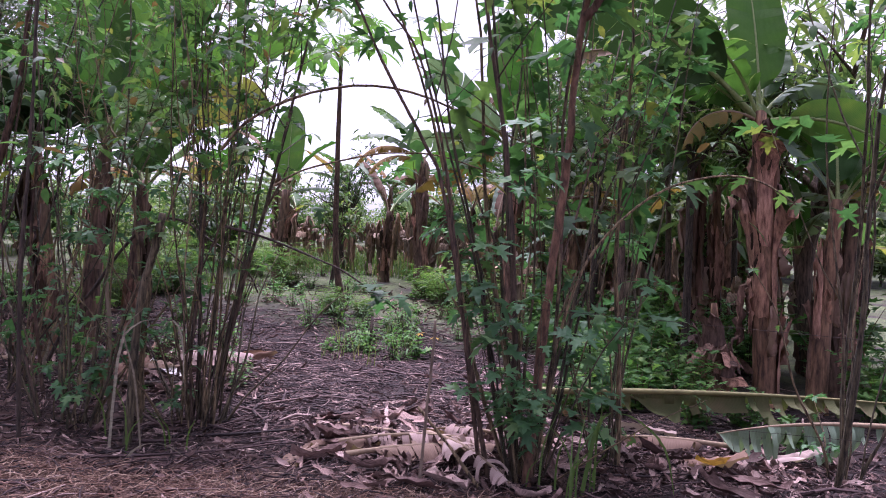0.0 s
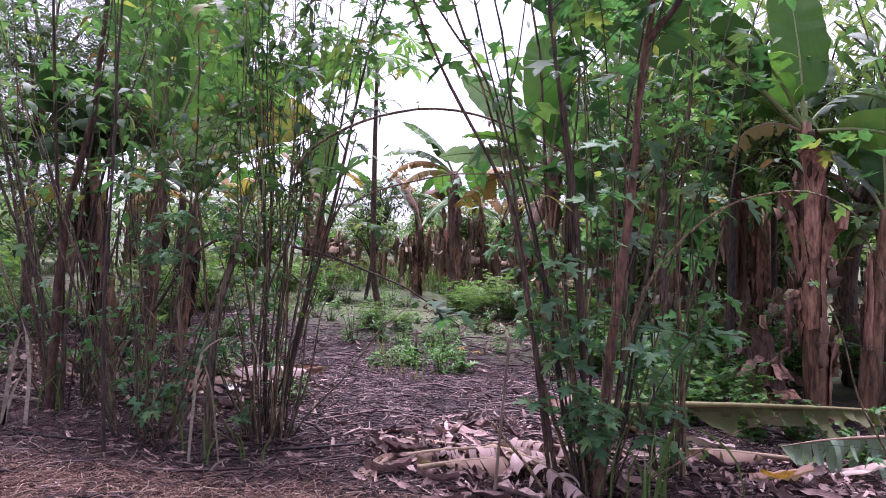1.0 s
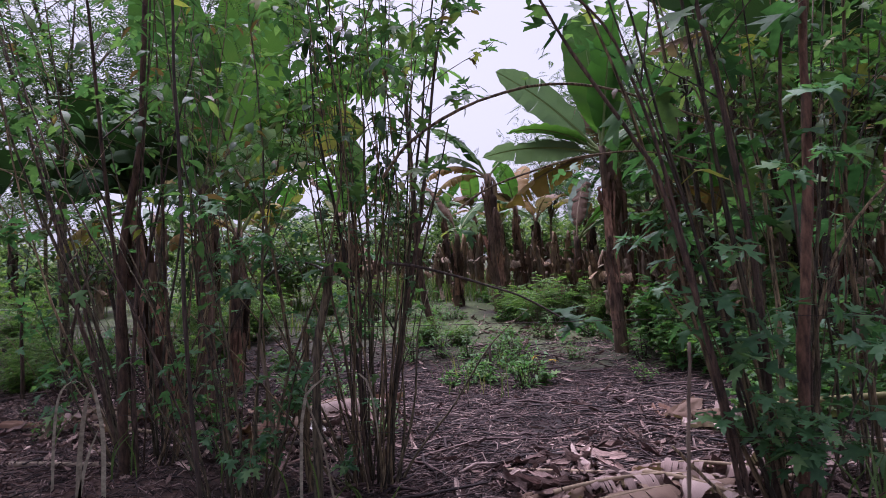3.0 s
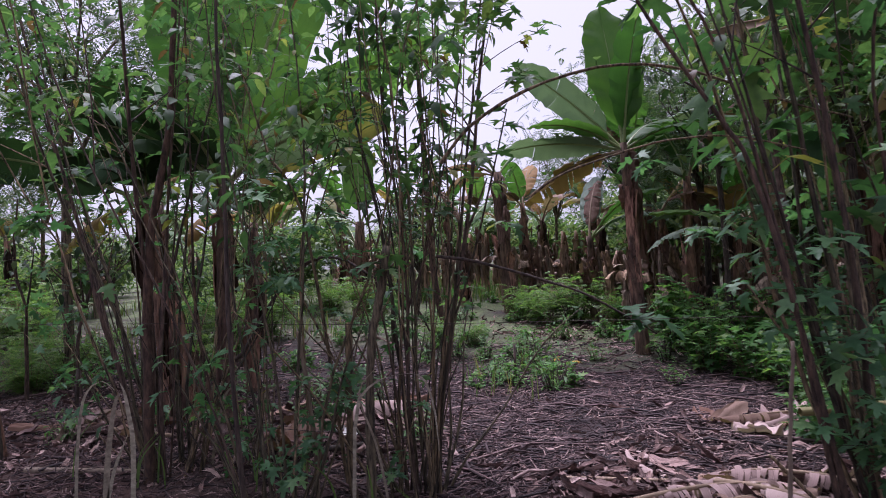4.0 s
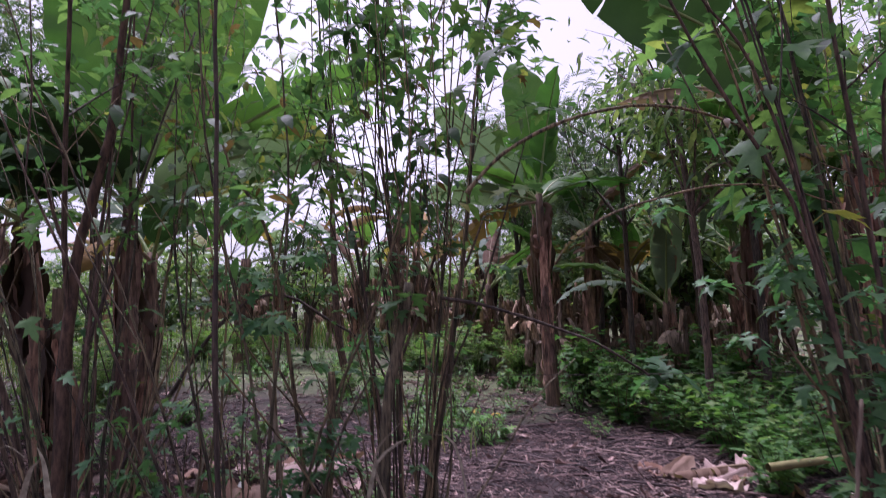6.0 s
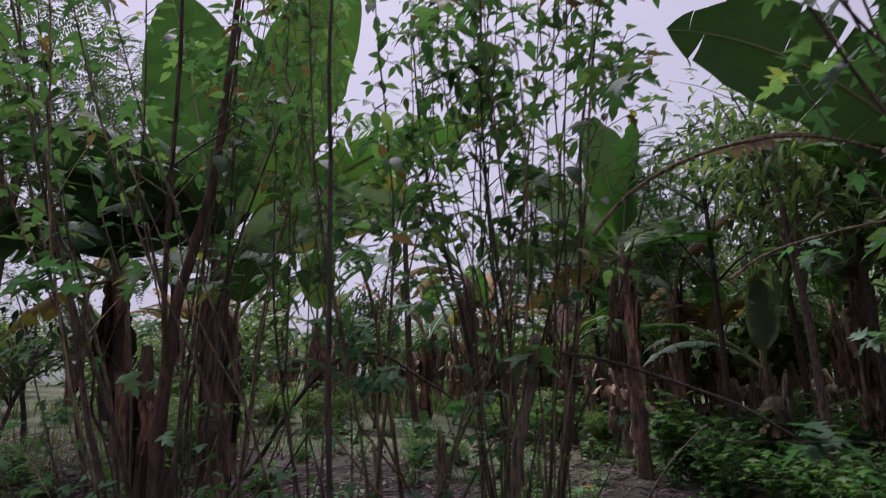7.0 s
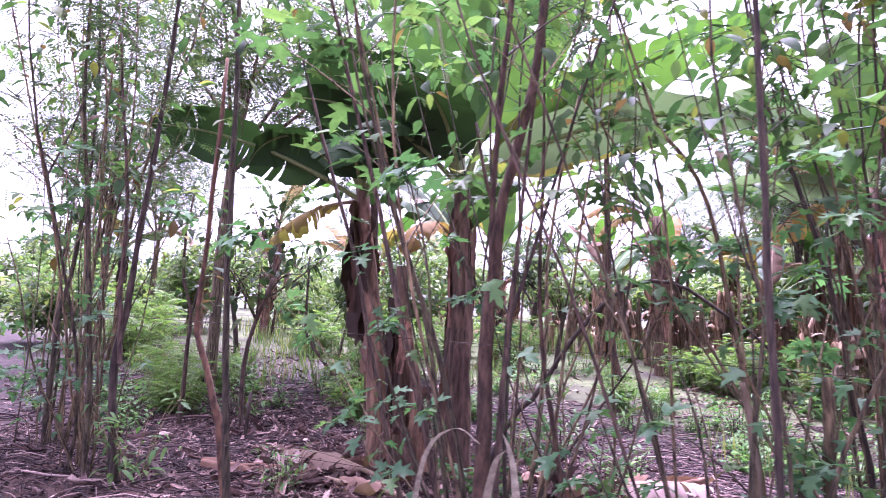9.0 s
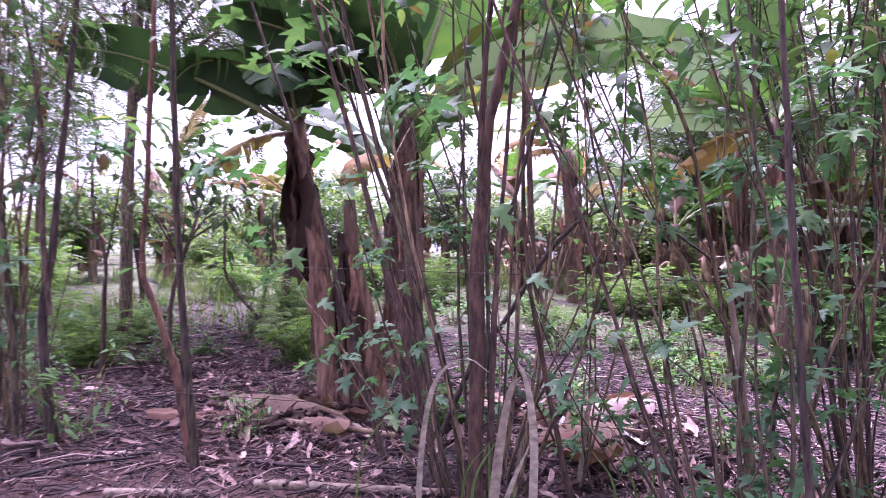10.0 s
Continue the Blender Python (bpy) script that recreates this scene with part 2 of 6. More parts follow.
BLADE_RUST = banana_material("banana_blade_rusty", [(0.2, (0.09, 0.13, 0.04)), (0.45, (0.22, 0.17, 0.055)), (0.7, (0.28, 0.165, 0.06)), (1.0, (0.15, 0.08, 0.05))], 0.3, rough=0.7)
RIB = plain_material("banana_rib", (0.20, 0.26, 0.09), 0.5)
RIB_DRY = plain_material("banana_rib_dry", (0.24, 0.17, 0.11), 0.8)
RIB_OLD = plain_material("banana_rib_olive", (0.17, 0.155, 0.055), 0.65, 0.0, 14.0)
CANE_BARK = bark_material("cane_bark", (0.022, 0.017, 0.012), (0.250, 0.200, 0.128), (8, 8, 1.0), 9.0, 0.9, spread=0.65, edge=0.37)
DARK_BARK = bark_material("dark_bark", (0.022, 0.015, 0.013), (0.130, 0.092, 0.074), (7, 7, 1.2), 8.0, 0.8, spread=0.35, edge=0.36)
RED_BARK = bark_material("brown_bark", (0.045, 0.025, 0.018), (0.190, 0.112, 0.078), (5, 5, 1.6), 7.0, 0.8, spread=0.25, edge=0.36)
PSEUDO = bark_material("banana_stem", (0.045, 0.024, 0.019), (0.30, 0.185, 0.125), (4, 4, 0.7), 6.0, 1.0, 0.35, edge=0.34)
PSEUDO_GREEN = bark_material("banana_stem_green", (0.10, 0.095, 0.045), (0.26, 0.25, 0.11), (9, 9, 0.4), 4.0, 0.5, 0.25, 0.6)
PSEUDO_PALE = bark_material("banana_stem_bleached", (0.095, 0.062, 0.045), (0.46, 0.335, 0.245), (4, 4, 0.6), 6.0, 0.8, 0.35, edge=0.34)
SHEATH = bark_material("dry_sheath", (0.075, 0.034, 0.026), (0.40, 0.24, 0.185), (4, 4, 0.9), 6.0, 1.0, 0.55, edge=0.33)
LITTER = litter_material("dry_leaf_litter", [(0.0, (0.055, 0.030, 0.026)), (0.35, (0.16, 0.095, 0.085)), (0.7, (0.34, 0.225, 0.200)), (1.0, (0.56, 0.420, 0.380))])
TWIGS = litter_material("twig_litter", [(0.0, (0.012, 0.006, 0.0065)), (0.5, (0.050, 0.026, 0.027)), (0.82, (0.150, 0.092, 0.088)), (1.0, (0.40, 0.29, 0.265))])
STRAW = litter_material("straw", [(0.0, (0.07, 0.033, 0.025)), (0.6, (0.22, 0.120, 0.085)), (1.0, (0.46, 0.33, 0.25))])
DRY_BLADE = litter_material("dry_grass_blade", [(0.0, (0.26, 0.22, 0.16)), (1.0, (0.42, 0.39, 0.30))], through_amount=0.3)
WOOD = bark_material("weathered_wood", (0.16, 0.115, 0.085), (0.42, 0.33, 0.26), (5, 5, 0.6), 6.0, 0.6, 0.3)
PETAL = litter_material("yellow_petal", [(0.0, (0.45, 0.25, 0.03)), (1.0, (0.62, 0.42, 0.07))], through_amount=0.3)
WIRE = plain_material("rusty_wire", (0.06, 0.045, 0.04), 0.7, 0.6)
PLASTIC = plain_material("white_plastic", (0.52, 0.50, 0.48), 0.5, 0.0, 9.0)


# ---- mesh building ----
class Shape:
    """Collects points, faces and leaf coordinates of one mesh."""

    def __init__(self):
        self.v, self.f, self.uv, self.n = [], [], [], 0

    def add(self, v, f, uv=None):
        v = np.asarray(v, float)
        self.v.append(v)
        self.f += [tuple(int(i) + self.n for i in face) for face in f]
        self.uv.append(np.zeros((len(v), 2)) if uv is None else np.asarray(uv, float))
        self.n += len(v)

    def mesh(self, name, material, smooth=True):
        m = bpy.data.meshes.new(name)
        v, uv = np.concatenate(self.v), np.concatenate(self.uv)
        m.from_pydata(v.tolist(), [], self.f)
        m.materials.append(material)
        if smooth:
            m.polygons.foreach_set("use_smooth", np.ones(len(m.polygons), bool))
        layer = m.uv_layers.new(name="UVMap")
        idx = np.empty(len(m.loops), np.int32)
        m.loops.foreach_get("vertex_index", idx)
        layer.data.foreach_set("uv", uv[idx].astype(np.float32).ravel())
        m.update()
        return m


def part(name, mesh, parent, m=None, label="", kind=""):
    ob = new(name, mesh)
    ob.parent = parent
    if m is not None:
        ob.matrix_local = m
    return tagged(ob, label, kind=kind)


def thing(name, x, y, z, label, category, group="", kind=""):
    ob = new(name)
    ob.empty_display_size = 0.1
    ob.location = (x, y, z)
    return tagged(ob, label, category, group, kind)


def spline(points, n):
    """A smooth line through the points."""
    p = np.asarray(points, float)
    p = np.vstack([2 * p[0] - p[1], p, 2 * p[-1] - p[-2]])
    out = []
    for u in np.linspace(0, len(p) - 3 - 1e-6, n):
        k, s = int(u), u - int(u)
        a, b, c, d = p[k:k + 4]
        out.append(0.5 * (2 * b + (c - a) * s + (2 * a - 5 * b + 4 * c - d) * s * s + (3 * b - a - 3 * c + d) * s ** 3))
    return np.array(out)


def tube(shape, path, radii, sides=6, rough=0.0, cap=True):
    path, radii = np.asarray(path, float), np.broadcast_to(np.asarray(radii, float), (len(path),))
    tan = np.gradient(path, axis=0)
    tan /= np.linalg.norm(tan, axis=1, keepdims=True) + 1e-9
    side = np.cross(tan, (0.31, 0.95, 0.05))
    side /= np.linalg.norm(side, axis=1, keepdims=True) + 1e-9
    up = np.cross(side, tan)
    ang = np.linspace(0, 2 * np.pi, sides, endpoint=False)
    wob = 1 + rough * np.random.uniform(-1, 1, (len(path), sides))
    ring = path[:, None] + (radii[:, None] * wob)[..., None] * (np.cos(ang)[None, :, None] * side[:, None] + np.sin(ang)[None, :, None] * up[:, None])
    f = []
    for i in range(len(path) - 1):
        for j in range(sides):
            k = (j + 1) % sides
            f.append((i * sides + j, i * sides + k, (i + 1) * sides + k, (i + 1) * sides + j))
    if cap:
        f.append(tuple((len(path) - 1) * sides + j for j in range(sides)))
    uv = np.stack(np.meshgrid(np.linspace(0, 1, len(path)), ang / 6.283, indexing="ij"), -1).reshape(-1, 2)
    shape.add(ring.reshape(-1, 3), f, uv)


# leaf outlines: along, half width
LOBED = [(0.0, 0.0), (-0.04, 0.20), (0.20, 0.52), (0.33, 0.17), (0.70, 0.42), (0.58, 0.13), (0.80, 0.13), (1.0, 0.0)]
LOBED_MID = [0.0, 0.06, 0.16, 0.30, 0.44, 0.56, 0.78, 1.0]
OVATE = [(0.0, 0.0), (0.18, 0.17), (0.45, 0.25), (0.75, 0.15), (1.0, 0.0)]
OVATE_MID = [0.0, 0.18, 0.45, 0.75, 1.0]
LANCE = [(0.0, 0.0), (0.3, 0.13), (0.65, 0.11), (1.0, 0.0)]
LANCE_MID = [0.0, 0.3, 0.65, 1.0]


def leaf_shape(outline, mids, fold=0.25, droop=0.35, wave=0.0):
    """One leaf, 1 long, along +x, its stalk at the origin."""
    v = [(m, 0.0, 0.0) for m in mids] + [(a, w, 0.0) for a, w in outline] + [(a, -w, 0.0) for a, w in outline]
    v = np.array(v, float)
    v[:, 2] = fold * np.abs(v[:, 1]) - droop * v[:, 0] ** 2 + wave * np.sin(v[:, 0] * 9 + v[:, 1] * 7)
    n, f = len(mids), []
    for k in range(n - 1):
        a, b = k, k + 1
        if k == 0:
            f += [(a, b, n + 1), (a, 2 * n + 1, b)]
        elif k == n - 2:
            f += [(a, b, n + k), (a, 2 * n + k, b)]
        else:
            f += [(a, b, n + k + 1, n + k), (a, 2 * n + k, 2 * n + k + 1, b)]
    return v, f


def pinnate_shape(pairs=8, leaflet=0.2, width=0.07):
    """A feather leaf, 1 long: leaflets in pairs on a thin stalk."""
    v, f = [], []
    for k in range(pairs):
        a = 0.18 + 0.8 * k / (pairs - 1)
        s = leaflet * (0.7 + 0.5 * math.sin(math.pi * k / (pairs - 1)))
        for sgn in (1, -1):
            n = len(v)
            v += [(a, 0, -0.3 * a * a), (a + 0.3 * s + width * 0.5, sgn * 0.5 * s, -0.3 * a * a), (a + 0.35 * s, sgn * s, -0.3 * a * a - 0.05), (a + 0.25 * s - width * 0.5, sgn * 0.5 * s, -0.3 * a * a)]
            f.append((n, n + 1, n + 2, n + 3) if sgn > 0 else (n + 3, n + 2, n + 1, n))
    n = len(v)
    v += [(0, 0.008, 0), (0, -0.008, 0), (1, 0, -0.3)]
    f.append((n, n + 1, n + 2))
    return np.array(v, float), f


def palm_shape(lobes=7):
    """A deeply cut hand-shaped leaf, 1 wide, its stalk at the origin."""
    v, f = [(0, 0, 0)], []
    for k in range(lobes):
        a = math.radians(-130 + 260 * k / (lobes - 1))
        s = 0.62 - 0.18 * abs(k / (lobes - 1) - 0.5) * 2
        d, e = np.array((math.cos(a), math.sin(a), 0)), np.array((-math.sin(a), math.cos(a), 0))
        n = len(v)
        for q, w in ((0.3, 0.05), (0.55, 0.13), (0.8, 0.08)):
            for sgn in (1, -1):
                c = d * q * s + e * sgn * w * s * 1.2
                v.append((c[0], c[1], -0.35 * q * q * s))
        tip = d * s
        v.append((tip[0], tip[1], -0.4 * s))
        f += [(0, n + 1, n), (n, n + 1, n + 3, n + 2), (n + 2, n + 3, n + 5, n + 4), (n + 4, n + 5, n + 6)]
    return np.array(v, float), f


LEAF_KINDS = {
    "lobed": [leaf_shape(LOBED, LOBED_MID, 0.2, 0.3, 0.03), leaf_shape(LOBED, LOBED_MID, 0.1, 0.55, 0.05), leaf_shape(LOBED, LOBED_MID, 0.35, 0.15, 0.02)],
    "ovate": [leaf_shape(OVATE, OVATE_MID, 0.25, 0.25), leaf_shape(OVATE, OVATE_MID, 0.1, 0.5)],
    "lance": [leaf_shape(LANCE, LANCE_MID, 0.2, 0.3), leaf_shape(LANCE, LANCE_MID, 0.1, 0.6)],
    "pinnate": [pinnate_shape(), pinnate_shape(10, 0.17, 0.06)],
    "palm": [palm_shape(7)],
    "plain": [(np.array([(0, 0, 0), (0.5, 0.24, 0.06), (1, 0, -0.15), (0.45, -0.22, 0.06)]), [(0, 3, 2, 1)])],
}


def turn_of(az, pitch, roll=0.0):
    """Turns +x to the azimuth and up by the pitch, in radians."""
    return np.array(Matrix.Rotation(az, 3, "Z") @ Matrix.Rotation(-pitch, 3, "Y") @ Matrix.Rotation(roll, 3, "X"))


def put_leaf(shape, kind, place, az, pitch, size, rng, roll=0.0):
    v, f = LEAF_KINDS[kind][rng.randrange(len(LEAF_KINDS[kind]))]
    shape.add(v * size @ turn_of(az, pitch, roll).T + place, f)


def cane_shapes(rng, length, r0, kind, size, count, leaf_from, bend, twigs, single=False, rosette=5):
    """A cane with its twigs, and the leaves on it; it grows from the origin along +z and bends to +x."""
    s = np.linspace(0, 1, 16)
    w1, w2, a1, a2 = rng.uniform(-1, 1), rng.uniform(-1, 1), rng.uniform(3, 6), rng.uniform(3, 6)
    path = np.stack([bend * s ** 2 * length + 0.02 * length * w1 * np.sin(a1 * s * 2), 0.02 * length * w2 * (np.sin(a2 * s * 2 + 1) - np.sin(1)) , s * length * (1 - 0.15 * bend * s)], -1)
    # crooked where it has grown on from a cut or a node
    kink = np.array([(rng.gauss(0, 0.012), rng.gauss(0, 0.012), 0) for _ in s]) * length * 0.28
    kink[0] = 0
    path = path + np.cumsum(kink, 0) * 0.55
    wood, leaves, shoots, each = Shape(), Shape(), Shape(), []
    tube(wood, path, r0 * (1 - 0.72 * s) * np.array([1 + 0.13 * rng.uniform(-1, 1) for _ in s]), 6, 0.12)
    lines = [(path, leaf_from, count)]
    if length > 3 and rng.random() < 0.5:
        # a fork, cut short or grown on
        k = rng.randrange(3, 8)
        az, reach = rng.uniform(0, 6.28), length * rng.choice([0.08, 0.3, 0.4])
        q = np.linspace(0, 1, 7)[:, None]
        fork = path[k] + np.array((math.cos(az), math.sin(az), 0)) * reach * 0.32 * q ** 0.8 + np.array((0, 0, 1)) * reach * q
        tube(wood, fork, r0 * (1 - 0.65 * s[k]) * 0.75 * (1 - 0.5 * q[:, 0]), 5, 0.1)
        if reach > 0.15 * length:
            lines.append((fork, 0.4, max(2, count // 2)))
    for k in range(twigs):
        u = rng.uniform(leaf_from * 0.7, 0.92)
        at = np.array([np.interp(u, s, path[:, i]) for i in range(3)])
        az, out = rng.uniform(0, 6.28), length * rng.uniform(0.10, 0.22) * (1.15 - u)
        d = np.array((math.cos(az), math.sin(az), 0))
        q = np.linspace(0, 1, 6)[:, None]
        tw = at + d * out * 1.2 * q + np.array((0, 0, 1)) * out * (1.1 * q - 0.2 * q * q)
        tube(shoots, tw, r0 * 0.32 * (1 - 0.8 * q[:, 0]), 4)
        lines.append((tw, 0.25, max(1, int(count * 0.15))))
    def grow(at, az, pitch, sz, lower):
        shape = leaves
        if single:
            shape = Shape()
            each.append(shape)
        end = at + sz * rng.uniform(0.35, 0.6) * np.array((math.cos(az) * math.cos(pitch), math.sin(az) * math.cos(pitch), math.sin(pitch)))
        tube(shape, [at, end], [0.004, 0.003], 3, 0, False)
        put_leaf(shape, kind, end, az, pitch - lower, sz, rng, rng.uniform(-0.4, 0.4))

    for line, start, n in lines:
        q = np.linspace(0, 1, len(line))
        # a rosette at the tip, then single leaves down the shoot
        turn = rng.uniform(0, 6.28)
        for k in range(rosette):
            grow(line[-1] - (line[-1] - line[-2]) * 0.5 * rng.random(), turn + k * 6.28 / rosette + rng.uniform(-0.3, 0.3), rng.uniform(-0.1, 0.6), size * rng.uniform(0.6, 1.15), rng.uniform(0.1, 0.7))
        for k in range(n):
            u = start + (1 - start) * (k + rng.random()) / n
            at = np.array([np.interp(u, q, line[:, i]) for i in range(3)])
            grow(at, rng.uniform(0, 6.28), rng.uniform(-0.4, 0.7), size * rng.uniform(0.55, 1.2) * (1.1 - 0.3 * u), rng.uniform(0.2, 0.9))
    return wood, each if single else leaves, shoots if twigs else None


# ---- ground ----
def height(x, y):
    s = y - 9.5
    raw = 0.11 * np.log1p(np.exp(np.clip(s * 1.2, -30, 30))) / 1.2 if s < 24 else 0.11 * s
    bumps = 0.025 * noise.noise((x * 0.7, y * 0.7, 0.3)) + 0.012 * noise.noise((x * 2.3, y * 2.3, 5.1))
    # the field climbs away from the path's end and gently towards -x
    dip = 0.12 * math.exp(-((x + 2.1) / 1.0) ** 2 - ((y - 4.9) / 1.0) ** 2)
    return 6.0 * (1 - math.exp(-raw / 6.0)) + bumps - 0.44 * math.tanh(x / 9.0) - dip


def axis(a, b, step, reach):
    mid = list(np.arange(a, b, step))
    out, d, lo, hi = [], step, a, b
    low, high = [], []
    while hi < reach or lo > -reach:
        d *= 1.35
        lo, hi = lo - d, hi + d
        low.append(lo)
        high.append(hi)
    return low[::-1] + mid + high


def build_ground():
    xs, ys = axis(-13, 7, 0.12, 900), axis(1, 20, 0.12, 900)
    v = [(x, y, height(x, y)) for y in ys for x in xs]
    n = len(xs)
    f = [(j * n + i, j * n + i + 1, (j + 1) * n + i + 1, (j + 1) * n + i) for j in range(len(ys) - 1) for i in range(n - 1)]
    sh = Shape()
    sh.add(v, f)
    return tagged(new("ground", sh.mesh("ground", SOIL)), "dark brown soil strewn with twigs and dry leaves", "ground", kind="structure")


build_ground()


# ---- canes ----
def variants(seed, n, length, r0, kind, size, count, leaf_from, bend, twigs, leaf_mat, bark, single=False, rosette=5):
    """Canes that differ in shape: the stem's mesh, and its foliage as one mesh or leaf by leaf."""
    rng = random.Random(seed)
    out = []
    for k in range(n):
        wood, leaves, shoots = cane_shapes(rng, length * rng.uniform(0.85, 1.12), r0 * (rng.uniform(1.1, 1.65) if k % 4 == 0 else rng.uniform(0.5, 1.1)), kind, size, count, leaf_from * rng.uniform(0.8, 1.2), bend * rng.uniform(0.2, 1.6), twigs, single, rosette)
        if single:
            out.append((wood.mesh("stem", bark), [one.mesh("leaf", leaf_mat) for one in leaves], None))
        else:
            out.append((wood.mesh("stem", bark), leaves.mesh("foliage", leaf_mat), shoots.mesh("shoot", bark) if shoots else None))
    return out


TALL = variants(11, 9, 4.8, 0.0105, "lobed", 0.14, 8, 0.45, 0.10, 6, CANE_LEAF, CANE_BARK, False, 5)
TALL_BARE = variants(12, 9, 4.8, 0.0098, "ovate", 0.125, 19, 0.58, 0.09, 7, CANE_LEAF, CANE_BARK, False, 4)
LOW = variants(13, 8, 2.2, 0.008, "lobed", 0.11, 6, 0.3, 0.16, 3, SHOOT_LEAF, CANE_BARK, False, 6)
SPROUT = variants(19, 6, 0.8, 0.006, "lobed", 0.09, 4, 0.35, 0.25, 2, SHOOT_LEAF, CANE_BARK, False, 6)
STICKS = variants(14, 6, 1.5, 0.010, "lobed", 0.09, 1, 0.6, 0.10, 0, CANE_LEAF, CANE_BARK, False, 2)
BROAD = variants(15, 9, 4.0, 0.014, "lobed", 0.24, 8, 0.42, 0.08, 0, BIG_LEAF, CANE_BARK, True, 5)
BROAD_LOW = variants(18, 6, 2.0, 0.010, "lobed", 0.16, 4, 0.2, 0.14, 5, SHOOT_LEAF, CANE_BARK, False, 6)
DARKS = variants(16, 4, 4.7, 0.0145, "ovate", 0.12, 12, 0.55, 0.08, 4, CANE_LEAF, DARK_BARK, False, 4)
FEATHER = variants(17, 7, 5.2, 0.013, "pinnate", 0.24, 22, 0.42, 0.10, 6, FINE_LEAF, CANE_BARK)


def cane_clump(x, y, rx, ry, counts, fan, label, seed, lean=(0.0, 0.0), group="cane row"):
    """A clump of canes that fan out from their base; counts: (kind, number)."""
    rng = random.Random(seed)
    top = thing("cane_clump", x, y, height(x, y), label, "shrub", group)
    for kind, n in counts:
        for k in range(n):
            a, r = rng.uniform(0, 6.28), math.sqrt(rng.random())
            dx, dy = rx * r * math.cos(a), ry * r * math.sin(a)
            tx, ty = lean[0] + fan * dx / max(rx, 0.1) + rng.gauss(0, 0.085), lean[1] + fan * 0.6 * dy / max(ry, 0.1) + rng.gauss(0, 0.05)
            if kind is STICKS or kind is SPROUT or kind is LOW:
                tx, ty = tx + rng.gauss(0, 0.2), ty + rng.gauss(0, 0.2)
            wood, leaves, shoots = kind[rng.randrange(len(kind))]
            m = Matrix.Translation((dx, dy, -0.06)) @ Matrix.Rotation(tx, 4, "Y") @ Matrix.Rotation(-ty, 4, "X") @ Matrix.Rotation(a + rng.gauss(0, 1.0), 4, "Z") @ Matrix.Scale(rng.uniform(0.85, 1.1), 4)
            st = part("stem", wood, top, m)
            if shoots:
                part("shoot", shoots, st, kind="stuff")
            if isinstance(leaves, list):
                for one in leaves:
                    part("leaf", one, st)
            else:
                part("foliage", leaves, st, kind="stuff")
    return top


cane_clump(-1.84, 5.12, 0.2, 0.16, [(TALL, 5), (TALL_BARE, 10), (DARKS, 5), (LOW, 3), (SPROUT, 1), (STICKS, 14)], 0.17, "dense clump of thin brown canes with small lobed leaves", 1)
cane_clump(-2.66, 4.78, 0.24, 0.18, [(TALL, 2), (TALL_BARE, 5), (DARKS, 1), (LOW, 4), (SPROUT, 6), (STICKS, 6)], 0.2, "loose clump of brown canes, some cut off short", 2)
cane_clump(-3.71, 5.41, 0.26, 0.2, [(TALL, 4), (TALL_BARE, 4), (DARKS, 3), (FEATHER, 1), (LOW, 5), (SPROUT, 3), (STICKS, 6)], 0.24, "clump of slender canes in front of the banana plants", 3)
cane_clump(-3.12, 5.57, 0.14, 0.12, [(TALL_BARE, 2), (LOW, 1), (SPROUT, 1), (STICKS, 2)], 0.12, "few bare canes standing apart", 8)
cane_clump(0.68, 4.3, 0.13, 0.12, [(BROAD, 11), (TALL, 3), (DARKS, 3), (BROAD_LOW, 4), (LOW, 3), (SPROUT, 4), (STICKS, 4)], 0.27, "leafy clump of canes with large lobed leaves", 4)
cane_clump(1.3, 4.8, 0.12, 0.12, [(BROAD, 5), (BROAD_LOW, 2), (TALL_BARE, 2), (SPROUT, 2)], 0.16, "small clump of canes with broad drooping leaves", 10)
cane_clump(3.05, 4.95, 0.14, 0.14, [(BROAD, 3), (TALL_BARE, 3), (SPROUT, 1), (STICKS, 2)], 0.16, "few slender canes with broad leaves", 5)
cane_clump(-6.55, 6.26, 0.22, 0.2, [(FEATHER, 5), (TALL_BARE, 6), (LOW, 3), (SPROUT, 2), (STICKS, 3)], 0.12, "clump of tall canes with feathery leaves", 6)
cane_clump(-7.52, 6.94, 0.3, 0.25, [(FEATHER, 6), (TALL_BARE, 5), (LOW, 4), (SPROUT, 2)], 0.16, "clump of tall canes with feathery leaves", 7)



